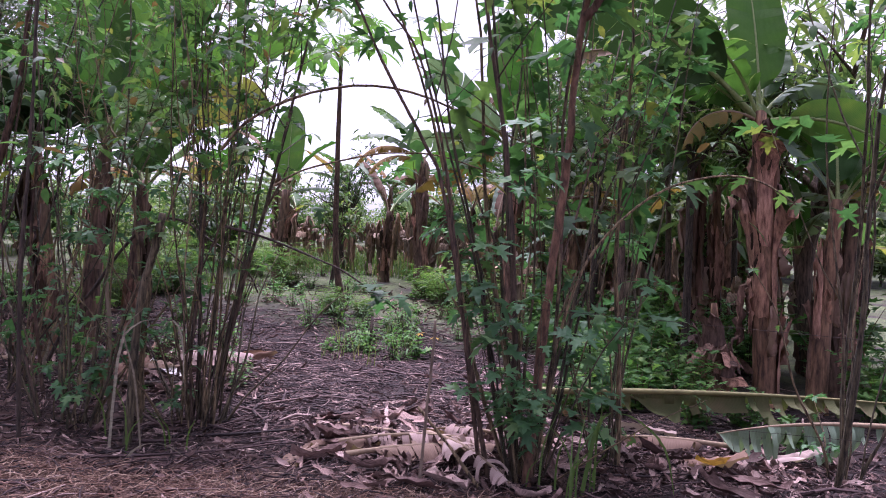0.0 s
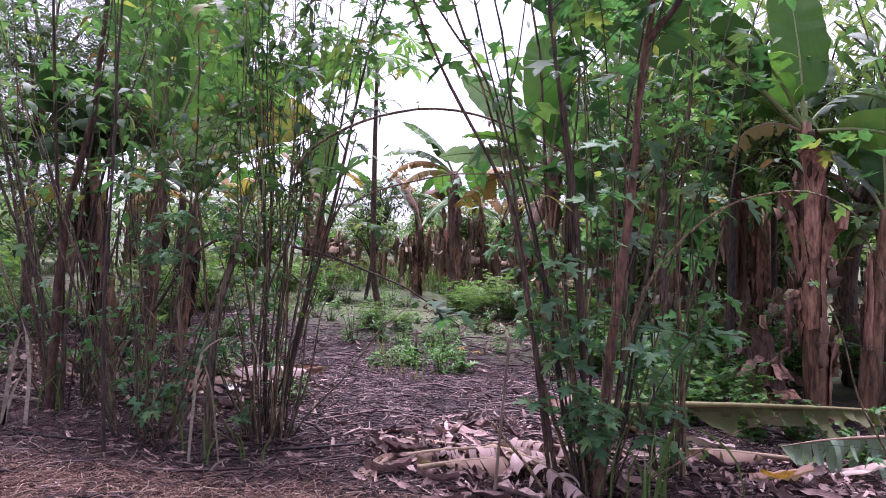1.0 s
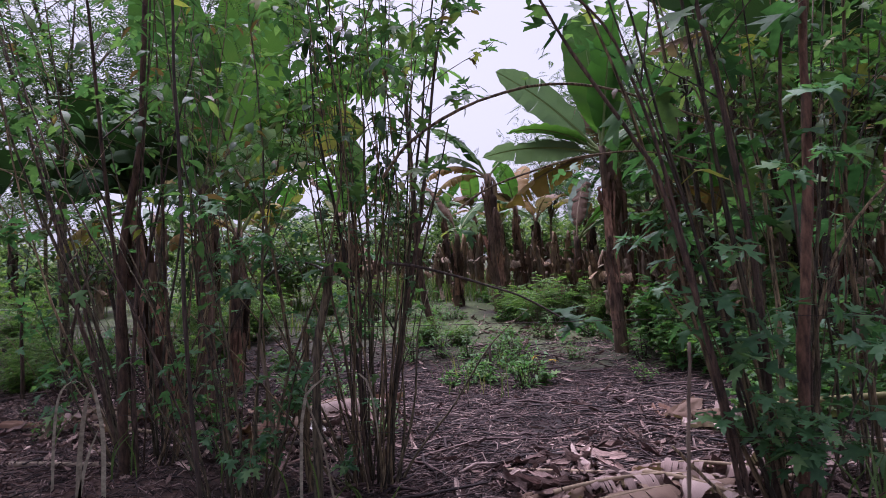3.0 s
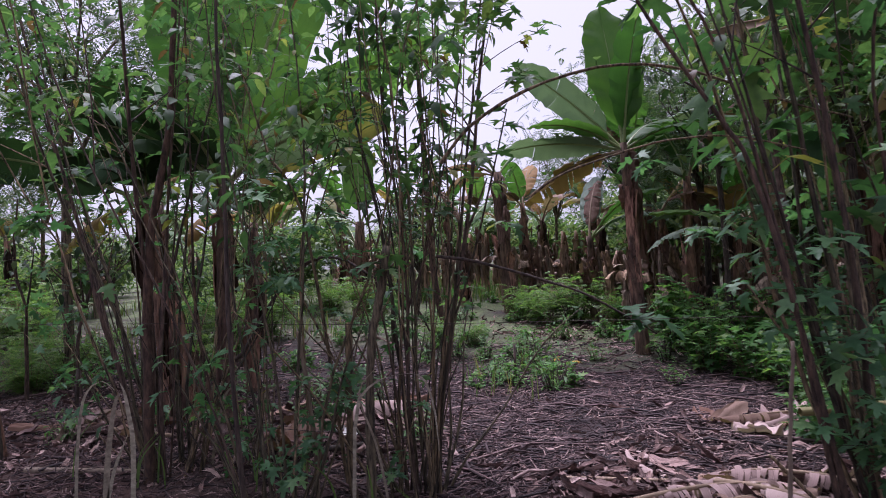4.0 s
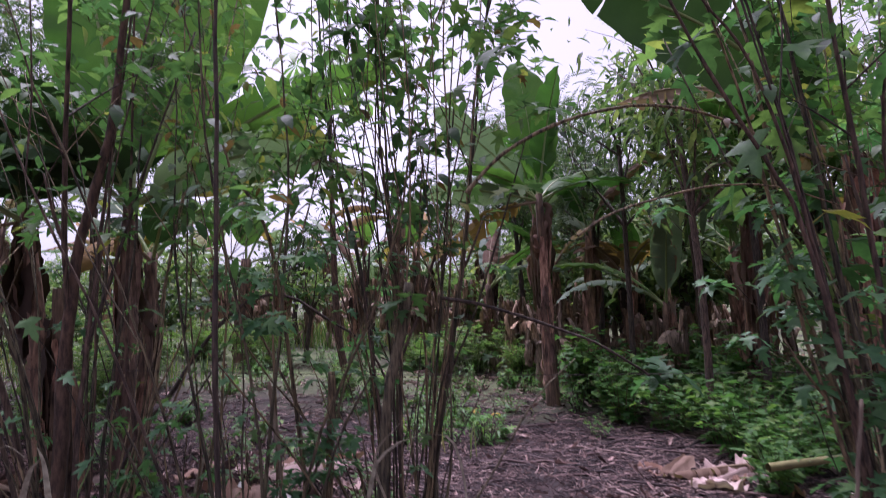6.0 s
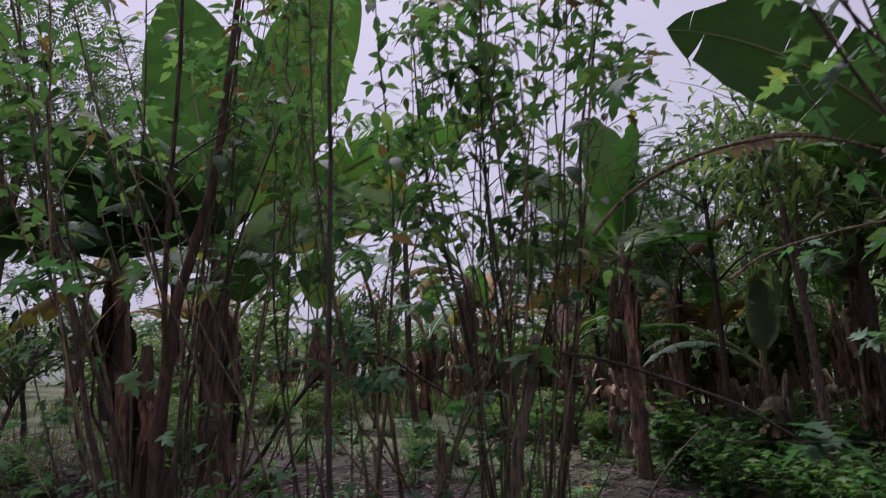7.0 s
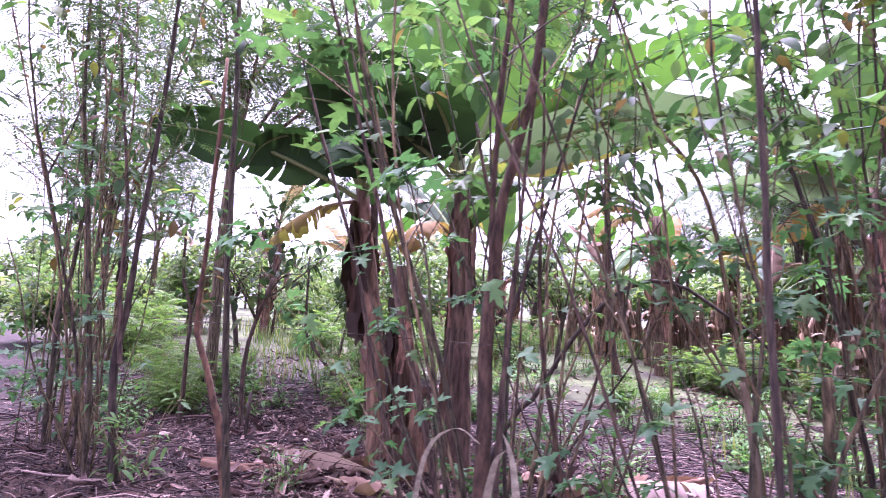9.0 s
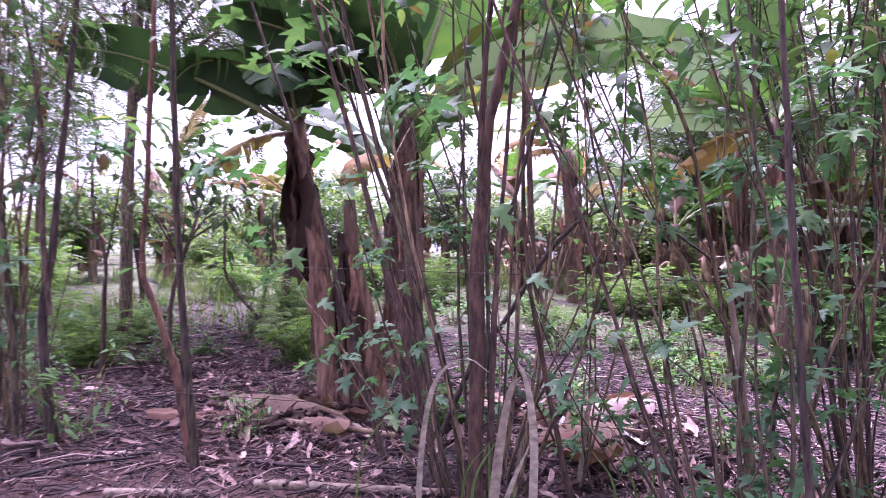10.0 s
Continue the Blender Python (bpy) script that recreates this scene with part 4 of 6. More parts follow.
def banana_plant(x, y, tall, lean, r0, leaves, label, seed, sheaths=6, green=False, skirt=3, group="banana plants", strips=5, tip=0.55, peel=0.8, slim=1.0):
    """leaves: (state, azimuth, elev, droop, length, width, tatter, sag); azimuth 0 is +x, 90 is +y; a ninth number rolls the leaf."""
    rng = random.Random(seed)
    top = thing("banana_plant", x, y, height(x, y) - 0.03, label, "banana plant", group)
    path = spline([(0, 0, 0), (lean[0] * 0.35, lean[1] * 0.35, tall * 0.45), (lean[0], lean[1], tall)], 12)
    stem = part("pseudostem", stem_shape(rng, path, r0, r0 * tip).mesh("pseudostem", PSEUDO_GREEN if green else PSEUDO), top)
    for k in range(sheaths):
        lo = rng.uniform(0.0, 0.6)
        part("sheath", sheath_shape(rng, path, r0 * (1 - 0.4 * lo) * 1.02, lo, min(1.0, lo + rng.uniform(0.25, 0.5)), rng.uniform(0, 6.28), rng.uniform(1.2, 2.6), r0 * rng.uniform(0.15, peel)).mesh("sheath", SHEATH), top)
    for k in range(strips):
        u = rng.uniform(0.25, 0.98)
        at = Vector([np.interp(u, np.linspace(0, 1, 12), path[:, i]) for i in range(3)])
        turn = rng.uniform(0, 6.28)
        m = Matrix.Translation(at) @ Matrix.Rotation(turn, 4, "Z") @ Matrix.Translation((r0 * (1 - 0.45 * u) * 0.9, 0, 0))
        part("hanging_strip", strip_shape(rng, min(rng.uniform(0.35, 0.95), u * tall * 0.8), slim * rng.uniform(0.09, 0.2), slim * rng.uniform(0.1, 0.3)).mesh("hanging_strip", rng.choice([SHEATH, SHEATH, BLADE_DRY, BLADE_RED, BLADE_RED, BLADE_DEAD])), top, m)
    crown = Vector(path[-1])
    for state, az, elev, droop, length, width, tatter, sag, *roll in leaves:
        if state in ("dead", "dry") and tatter < 0.2:
            # withered leaf, folded and hanging beside the stem
            m = Matrix.Translation(crown - Vector((0, 0, rng.uniform(0, 0.25)))) @ Matrix.Rotation(radians(az), 4, "Z")
            part("dead_leaf", strip_shape(rng, length, width * 0.6, 0.16, 0.6).mesh("dead_leaf", STATE[state][0]), top, m)
            continue
        b, r, name = make_leaf(rng, state, length, width, elev, droop, tatter, sag, *roll)
        lf = part(name, b, top, Matrix.Translation(crown - Vector((0, 0, 0.12))) @ Matrix.Rotation(radians(az), 4, "Z"))
        part("midrib", r, lf)
    for k in range(skirt):
        m = Matrix.Translation(crown - Vector((0, 0, rng.uniform(0.05, 0.5)))) @ Matrix.Rotation(rng.uniform(0, 6.28), 4, "Z")
        part("dead_leaf", strip_shape(rng, rng.uniform(0.7, 1.4) * min(1.1, tall / 2.2), slim * rng.uniform(0.12, 0.26), slim * rng.uniform(0.15, 0.35), 0.9).mesh("dead_leaf", rng.choice([BLADE_DRY, BLADE_DRY, BLADE_RED, BLADE_DEAD])), top, m)
    return top


# the tall plant with peeling brown sheaths, and its suckers
banana_plant(3.76, 7.75, 3.5, (-0.14, 0.0), 0.145, [
    ("green", 95, 86, 16, 2.3, 0.72, 0.1, 0.1), ("green", -15, 8, 78, 1.9, 0.55, 0.05, 0.0, -60), ("pale", 12, 58, 100, 1.5, 0.5, 0.6, 0.5, -30),
    ("green", 176, 46, 60, 2.0, 0.7, 0.6, 0.6, 30), ("dry", 166, 48, 72, 2.9, 0.62, 0.95, 1.75), ("dark", 198, 40, 46, 4.1, 1.0, 0.28, 0.2, 45),
    ("green", 60, 62, 60, 2.3, 0.6, 0.2, 0.2), ("rust", 200, 20, 100, 1.3, 0.4, 0.8, 0.8), ("green", 210, 62, 75, 1.9, 0.55, 0.45, 0.4, 20)],
    "tall banana plant with torn leaves and brown peeling sheaths", 51, 10, False, 2, strips=14, peel=1.5)
banana_plant(4.3, 7.7, 2.5, (0.22, 0.0), 0.12, [
    ("green", 70, 80, 30, 2.0, 0.55, 0.1, 0.1), ("green", 10, 62, 60, 1.9, 0.5, 0.1, 0.1), ("pale", 130, 70, 60, 1.6, 0.45, 0.2, 0.2), ("rust", 20, 45, 90, 1.3, 0.35, 0.5, 0.4), ("green", 300, 60, 80, 1.5, 0.4, 0.2, 0.2)],
    "young banana plant with upright green leaves", 52, 5, False, 1, strips=4, slim=0.8)
banana_plant(3.2, 7.75, 1.2, (-0.05, 0.0), 0.2, [], "broken brown banana stump wrapped in dry sheaths", 53, 16, False, 0, strips=7, tip=0.15, peel=1.4)
banana_plant(5.0, 8.5, 2.6, (0.2, 0.0), 0.16, [("green", 180, 65, 60, 2.1, 0.55, 0.3, 0.2), ("green", 90, 80, 40, 2.2, 0.6, 0.1, 0.1), ("green", 20, 55, 80, 2.0, 0.5, 0.4, 0.3), ("pale", 150, 35, 100, 1.6, 0.5, 0.5, 0.3)], "banana plant among others with large leaves", 54, 6)

# the plant in the clearing
banana_plant(0.97, 11.15, 3.4, (-0.02, 0.05), 0.11, [
    ("green", 110, 84, 8, 2.6, 1.05, 0.0, 0.1), ("green", 300, 80, 14, 2.2, 0.95, 0.05, 0.15, 20), ("pale", 168, 52, 16, 2.4, 0.7, 0.2, 0.2, 45), ("pale", 180, 16, 30, 2.0, 0.6, 0.3, 0.3, 30),
    ("green", 195, 35, 50, 1.7, 0.6, 0.1, 0.2), ("rust", 188, -8, 40, 1.9, 0.7, 0.5, 0.6, 30), ("green", 350, 30, 50, 1.6, 0.6, 0.2, 0.3), ("green", 40, 45, 60, 1.7, 0.6, 0.2, 0.3)],
    "banana plant with broad upright leaves over the clearing", 55, 6, False, 4)

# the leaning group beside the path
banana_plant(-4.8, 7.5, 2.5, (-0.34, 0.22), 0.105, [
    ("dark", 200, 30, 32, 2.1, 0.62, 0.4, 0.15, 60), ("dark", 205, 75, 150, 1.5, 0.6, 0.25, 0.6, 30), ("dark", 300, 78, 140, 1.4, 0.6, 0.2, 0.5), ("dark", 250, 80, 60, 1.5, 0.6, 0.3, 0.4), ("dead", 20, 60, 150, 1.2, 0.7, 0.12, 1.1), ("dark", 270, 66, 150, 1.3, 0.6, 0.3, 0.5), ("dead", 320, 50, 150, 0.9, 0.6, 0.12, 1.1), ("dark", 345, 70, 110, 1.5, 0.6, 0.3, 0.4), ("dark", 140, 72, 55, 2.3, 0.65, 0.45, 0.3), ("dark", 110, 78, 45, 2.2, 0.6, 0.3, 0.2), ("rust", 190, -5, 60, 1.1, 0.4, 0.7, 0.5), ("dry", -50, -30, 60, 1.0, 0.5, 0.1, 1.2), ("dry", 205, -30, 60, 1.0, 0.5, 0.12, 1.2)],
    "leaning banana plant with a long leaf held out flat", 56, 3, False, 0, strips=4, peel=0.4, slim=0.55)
banana_plant(-4.38, 7.14, 1.25, (-0.15, 0.0), 0.115, [], "old brown banana stem without leaves", 57, 4, False, 0, strips=4, tip=0.3, peel=0.5, slim=0.55)
banana_plant(-4.55, 7.17, 1.7, (-0.05, 0.0), 0.09, [("dead", 200, 30, 120, 1.0, 0.45, 0.1, 1.2), ("dry", 300, 10, 100, 0.9, 0.4, 0.1, 1.2)], "old brown banana stem with a dead crown", 62, 3, False, 1, strips=4, peel=0.4, slim=0.55)
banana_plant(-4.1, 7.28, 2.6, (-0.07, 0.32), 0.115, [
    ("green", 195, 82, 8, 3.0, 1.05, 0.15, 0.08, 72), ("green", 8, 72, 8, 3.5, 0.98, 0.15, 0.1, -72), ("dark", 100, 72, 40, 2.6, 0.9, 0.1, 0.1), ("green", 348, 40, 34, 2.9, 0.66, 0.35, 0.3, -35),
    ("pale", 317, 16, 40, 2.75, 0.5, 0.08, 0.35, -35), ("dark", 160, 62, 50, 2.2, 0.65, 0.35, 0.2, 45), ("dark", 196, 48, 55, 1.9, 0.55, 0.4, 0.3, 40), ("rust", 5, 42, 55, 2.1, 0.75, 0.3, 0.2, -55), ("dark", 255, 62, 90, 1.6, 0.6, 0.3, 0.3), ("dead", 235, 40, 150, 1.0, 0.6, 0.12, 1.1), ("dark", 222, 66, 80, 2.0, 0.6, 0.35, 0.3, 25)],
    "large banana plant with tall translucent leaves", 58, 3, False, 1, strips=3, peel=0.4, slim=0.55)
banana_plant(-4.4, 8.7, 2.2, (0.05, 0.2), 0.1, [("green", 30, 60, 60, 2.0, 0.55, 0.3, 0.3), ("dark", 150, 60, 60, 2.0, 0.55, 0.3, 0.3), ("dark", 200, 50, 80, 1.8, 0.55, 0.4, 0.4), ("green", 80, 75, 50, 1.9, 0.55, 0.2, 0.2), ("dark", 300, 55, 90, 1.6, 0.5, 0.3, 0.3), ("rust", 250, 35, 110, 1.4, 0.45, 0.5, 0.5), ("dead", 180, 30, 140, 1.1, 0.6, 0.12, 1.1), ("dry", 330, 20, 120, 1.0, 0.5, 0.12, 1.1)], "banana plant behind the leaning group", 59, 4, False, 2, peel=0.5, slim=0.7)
banana_plant(-4.55, 16.0, 2.3, (0.1, 0), 0.19, [("green", 95, 86, 12, 2.4, 0.8, 0.0, 0.1), ("green", 20, 70, 50, 2.0, 0.7, 0.1, 0.1), ("pale", 10, 25, 70, 1.8, 0.5, 0.3, 0.3), ("pale", 175, 35, 80, 1.6, 0.5, 0.3, 0.3)], "banana plant with one broad upright leaf", 60, 5, False, 2)
banana_plant(-0.95, 16.1, 3.4, (-0.1, 0), 0.17, [("pale", 170, 50, 80, 2.2, 0.6, 0.5, 0.4), ("rust", 185, 40, 110, 2.0, 0.5, 0.6, 0.6), ("green", 150, 65, 50, 2.2, 0.6, 0.3, 0.3), ("rust", 200, 20, 90, 1.6, 0.5, 0.6, 0.6), ("green", 20, 55, 70, 2.2, 0.6, 0.3, 0.3), ("pale", 190, 70, 60, 2.0, 0.5, 0.4, 0.3)], "banana plant with torn, browning leaves", 61, 6, False, 5)


def grove_pattern(seed, tall, n_leaves, skirt):
    rng = random.Random(seed)
    leaves = []
    for k in range(n_leaves):
        leaves.append((rng.choice(["green", "green", "green", "green", "pale", "rust", "dry"]), rng.uniform(0, 360), rng.uniform(35, 80), rng.uniform(40, 100), rng.uniform(1.5, 2.3), rng.uniform(0.45, 0.65), rng.uniform(0.1, 0.6), 0.3))
    return banana_plant(0, 0, tall, (rng.uniform(-0.2, 0.2), 0.1), 0.12, leaves, "banana plant in the grove with dry hanging leaves", seed, 6, False, skirt, "banana grove", 6)


PATTERNS = [grove_pattern(71, 2.6, 6, 5), grove_pattern(72, 2.2, 5, 4), grove_pattern(73, 2.9, 6, 6), grove_pattern(74, 1.8, 4, 4)]
GROVE = [(-7.2, 26.0), (-9.4, 21.6), (-6.0, 20.6), (-12.6, 23.5), (-4.4, 23.2), (-0.9, 24.0), (2.2, 12.6), (3.1, 11.4), (4.2, 10.6), (3.3, 13.3), (1.7, 14.0), (0.9, 15.0), (2.5, 15.2), (3.9, 14.6), (5.2, 12.5), (5.6, 10.4), (-0.3, 18.5), (1.5, 17.6), (3.0, 18.0), (5.0, 16.5),
         (6.4, 14.2), (0.4, 20.5), (2.2, 21.5), (-2.1, 17.2), (-1.6, 21.0), (4.5, 20.0), (6.5, 18.5), (-6.3, 23.0), (-3.0, 25.5), (-8.0, 19.5), (-10.5, 17.5), (-12.0, 20.5), (-9.2, 24.0), (-13.5, 16.0), (-5.0, 27.0), (0.5, 26.0), (7.0, 11.5), (6.4, 8.6), (3.6, 9.9), (-15.0, 22.0), (-11.2, 26.5)]
prng = random.Random(7)
for k, (gx, gy) in enumerate(GROVE):
    src = PATTERNS[k % 4]
    m = Matrix.Translation((gx, gy, height(gx, gy) - 0.03)) @ Matrix.Rotation(prng.uniform(0, 6.28), 4, "Z")
    if k < 4:
        src.matrix_basis = m
    else:
        copy_thing(src, m).scale = (1, 1, prng.uniform(0.9, 1.15))


# bare dry stems standing between the grove's plants
def dry_stem_meshes():
    rng = random.Random(5)
    out = []
    for k in range(4):
        h = rng.uniform(1.2, 2.3)
        path = spline([(0, 0, 0), (rng.uniform(-0.1, 0.1), 0, h * 0.5), (rng.uniform(-0.2, 0.2), 0.05, h)], 9)
        out.append((stem_shape(rng, path, 0.085, 0.028, 9).mesh("pseudostem", PSEUDO_PALE), [sheath_shape(rng, path, 0.09, lo, lo + 0.4, rng.uniform(0, 6.28), 2.0, rng.uniform(0.05, 0.35)).mesh("sheath", PSEUDO_PALE) for lo in (0.05, 0.3, 0.55)], [(strip_shape(rng, rng.uniform(0.5, 1.1), rng.uniform(0.1, 0.22), 0.15).mesh("dead_leaf", rng.choice([BLADE_DRY, PSEUDO_PALE, BLADE_RED])), Matrix.Translation(path[-1 - q]) @ Matrix.Rotation(rng.uniform(0, 6.28), 4, "Z")) for q in (0, 0, 1)]))
    return out


DRY = dry_stem_meshes()
for k in range(140):
    gx, gy = prng.uniform(-0.6, 7.5), prng.uniform(10.8, 21.0)
    if k > 104:
        gx, gy = prng.uniform(-3.4, 3.6), prng.uniform(17.0, 24.5)
    elif k > 86:
        gx, gy = prng.uniform(-13, -1.5), prng.uniform(17, 26)
    if abs(gx - 0.98) < 0.4 and gy < 12 or gx < 2.4 and gy < 11.6 or gx < 0.7 and gy < 16.5:
        continue
    pm, sms, caps = DRY[k % 4]
    top = thing("dead_banana_plant", gx, gy, height(gx, gy) - 0.03, "bare dry banana stem with brown papery sheaths", "banana plant", "dry banana stems")
    top.rotation_euler = (prng.uniform(-0.06, 0.06), prng.uniform(-0.06, 0.06), prng.uniform(0, 6.28))
    part("pseudostem", pm, top)
    for sm in sms:
        part("sheath", sm, top)
    for cm, m in caps:
        part("dead_leaf", cm, top, m)


# ---- papaya with a slender trunk ----
def papaya(x, y, tall, seed):
    rng = random.Random(seed)
    top = thing("papaya_tree", x, y, height(x, y), "slender papaya tree with hand-shaped leaves at its top", "tree")
    path = spline([(0, 0, -0.05), (-0.22, 0, tall * 0.2), (-0.27, 0.0, tall * 0.6), (-0.28, 0, tall)], 16)
    sh = Shape()
    tube(sh, path, np.linspace(0.075, 0.035, 16), 9, 0.04)
    part("trunk", sh.mesh("trunk", RED_BARK), top)
    v, f = LEAF_KINDS["palm"][0]
    for k in range(20):
        az, up, reach = rng.uniform(0, 6.28), rng.uniform(-0.2, 1.0), rng.uniform(0.6, 1.15)
        at = path[-1] - np.array((0, 0, 0.35 * rng.random()))
        d = np.array((math.cos(az) * math.cos(up), math.sin(az) * math.cos(up), math.sin(up)))
        end = at + d * reach
        lf = Shape()
        tube(lf, [at, at + d * reach * 0.5 + (0, 0, 0.04), end], [0.008, 0.006, 0.005], 4, 0, False)
        lf.add(v * rng.uniform(0.65, 1.05) @ turn_of(az, rng.uniform(-0.7, -0.1), rng.uniform(-0.4, 0.4)).T + end, f)
        part("leaf", lf.mesh("leaf", HERB_LEAF), top)


papaya(-2.15, 12.5, 5.2, 81)


# ---- trees behind ----
def tree_meshes(seed, tall, crown, leaf, size, count, material, bark, spread=1.0, airy=0.0, girth=0.019):
    """Trunk with limbs, and a crown of single leaves in uneven clumps."""
    rng = random.Random(seed)
    wood, leaves = Shape(), Shape()
    fork = tall * rng.uniform(0.35, 0.5)
    tube(wood, spline([(0, 0, -0.1), (rng.uniform(-0.2, 0.2), 0, fork * 0.5), (rng.uniform(-0.3, 0.3), 0.1, fork)], 8), np.linspace(girth * tall, 0.7 * girth * tall, 8), 8, 0.06)
    bole = wood.v[0].reshape(8, 8, 3).mean(1)
    tips = []
    for k in range(9):
        az, up = k * 2.4 + rng.uniform(-0.4, 0.4), rng.uniform(0.35, 1.35)
        reach = crown * rng.uniform(0.6, 1.1)
        d = np.array((math.cos(az) * math.cos(up) * spread, math.sin(az) * math.cos(up) * spread, math.sin(up)))
        low = bole[rng.randrange(5, 8)]
        p = spline([low, d * reach * 0.45 + (low[0], low[1], low[2] + 0.1), d * reach + (low[0], low[1], low[2] + rng.uniform(-0.1, 0.3) * crown)], 8)
        tube(wood, p, np.linspace(0.5 * girth * tall, 0.12 * girth * tall, 8), 5)
        for q in range(5):
            b = p[rng.randrange(3, 8)]
            e = b + np.array((rng.gauss(0, 1), rng.gauss(0, 1), rng.gauss(0.3, 0.7))) * crown * 0.26
            tube(wood, [b, (b + e) / 2 + (0, 0, 0.05), e], [0.14 * girth * tall, 0.1 * girth * tall, 0.05 * girth * tall], 4)
            tips.append((b, e))
    for k in range(count):
        b, e = tips[rng.randrange(len(tips))]
        c = b + (e - b) * rng.uniform(0.3, 1.15) + np.array((rng.gauss(0, 1), rng.gauss(0, 1), rng.gauss(0, 0.8))) * crown * (0.09 + airy)
        put_leaf(leaves, leaf, c, rng.uniform(0, 6.28), rng.uniform(-0.9, 0.5), size * rng.uniform(0.6, 1.3), rng, rng.uniform(-0.6, 0.6))
    return wood.mesh("trunk", bark), leaves.mesh("crown", material)


def plant_tree(meshes, x, y, label, scale=1.0, rot=0.0, name="tree", group="trees behind the grove"):
    top = thing(name, x, y, height(x, y) - 0.05, label, "tree", group)
    top.rotation_euler, top.scale = (0, 0, rot), (scale, scale, scale)
    part("trunk", meshes[0], top)
    part("crown", meshes[1], top, kind="stuff")
    return top


MANGO = [tree_meshes(91, 4.6, 1.7, "lance", 0.20, 1500, DARK_LEAF, DARK_BARK), tree_meshes(92, 5.4, 2.2, "lance", 0.22, 1900, DARK_LEAF, DARK_BARK)]
PALE_TREE = tree_meshes(123, 5.4, 2.2, "lance", 0.24, 1050, FAR_LEAF, DARK_BARK, 1.0, 0.04)
FEATHERY = [tree_meshes(93, 6.5, 2.6, "pinnate", 0.32, 950, FINE_LEAF, CANE_BARK, 0.8, 0.05, 0.009), tree_meshes(94, 7.5, 2.8, "pinnate", 0.32, 1400, FINE_LEAF, DARK_BARK, 0.6, 0.05, 0.009)]
FARTREE = [tree_meshes(95, 6.5, 3.2, "plain", 0.45, 2600, FAR_LEAF, DARK_BARK), tree_meshes(96, 8.0, 3.6, "plain", 0.45, 3000, FAR_LEAF, DARK_BARK, 1.1), tree_meshes(97, 5.0, 2.8, "plain", 0.42, 2400, FAR_LEAF, DARK_BARK, 1.3)]
SMALL = [tree_meshes(98, 2.6, 1.1, "ovate", 0.14, 700, DARK_LEAF, DARK_BARK), tree_meshes(99, 3.2, 1.2, "ovate", 0.15, 520, FAR_LEAF, DARK_BARK)]

SPARSE = tree_meshes(124, 3.4, 1.1, "ovate", 0.13, 240, DARK_LEAF, DARK_BARK, 1.0, 0.05, 0.008)
plant_tree(MANGO[0], -3.6, 19.5, "dark leafy tree beyond the papaya", 0.95, 0.5)
plant_tree(MANGO[1], 5.2, 20.5, "dark leafy tree shading the grove", 1.6, 5.2)
plant_tree(FEATHERY[0], -7.84, 10.16, "tree with fine feathery leaves against the sky", 1.4, 0.0)
plant_tree(PALE_TREE, 5.6, 10.2, "leafy tree shading the grove behind", 1.5, 5.0)
plant_tree(PALE_TREE, 5.8, 16.0, "leafy tree shading the grove behind", 1.3, 3.6)
plant_tree(FEATHERY[1], -6.43, 12.33, "tree with fine feathery leaves against the sky", 1.15, 3.0)
plant_tree(FEATHERY[0], -13.0, 16.5, "tree with fine feathery leaves against the sky", 1.1, 0.6)
plant_tree(FEATHERY[0], -11.37, 12.51, "tree with fine feathery leaves against the sky", 1.2, 4.0)
plant_tree(FEATHERY[1], 2.2, 17.0, "tall wispy tree above the grove", 1.1, 1.0)
plant_tree(FEATHERY[1], 3.6, 21.0, "tall wispy tree above the grove", 1.25, 3.0)
plant_tree(FEATHERY[0], 0.8, 22.0, "tall wispy tree above the grove", 1.0, 5.0)
plant_tree(FEATHERY[1], 2.9, 14.0, "tall wispy tree above the grove", 1.05, 2.0)
SLIM = [tree_meshes(125, 8.4, 1.25, "ovate", 0.17, 420, DARK_LEAF, DARK_BARK, 1.1, 0.06, 0.006), tree_meshes(126, 9.6, 1.9, "lance", 0.24, 900, FAR_LEAF, DARK_BARK, 1.1, 0.06, 0.006)]
plant_tree(SLIM[0], 2.35, 11.2, "slim dark leaved tree between the banana plants", 1.0, 4.0)
for tx, ty, sc, turn in [(3.7, 11.4, 1.0, 1.0), (5.2, 12.2, 1.05, 2.6), (4.6, 9.6, 0.92, 4.4), (2.3, 8.9, 0.95, 0.4), (3.3, 9.2, 1.0, 5.5)]:
    plant_tree(SLIM[1], tx, ty, "slim leafy tree high over the banana plants", sc, turn)
plant_tree(SMALL[1], -9.5, 14.2, "small sapling with sparse leaves", 0.95, 1.3)
plant_tree(SMALL[0], -6.2, 15.5, "small dark shrub tree with a forked stem", 1.0, 2.3)
plant_tree(SPARSE, -6.6, 8.61, "young tree with thin dark leaves before the grass", 1.0, 4.0)
plant_tree(SMALL[1], -3.2, 15.8, "small leafy tree in the clearing", 0.9, 3.4)
THICKET = [tree_meshes(121, 2.6, 1.9, "plain", 0.30, 2400, FAR_LEAF, DARK_BARK, 1.4, 0.12), tree_meshes(122, 3.2, 2.1, "plain", 0.32, 2600, FAR_LEAF, DARK_BARK, 1.3, 0.12)]
trng = random.Random(17)
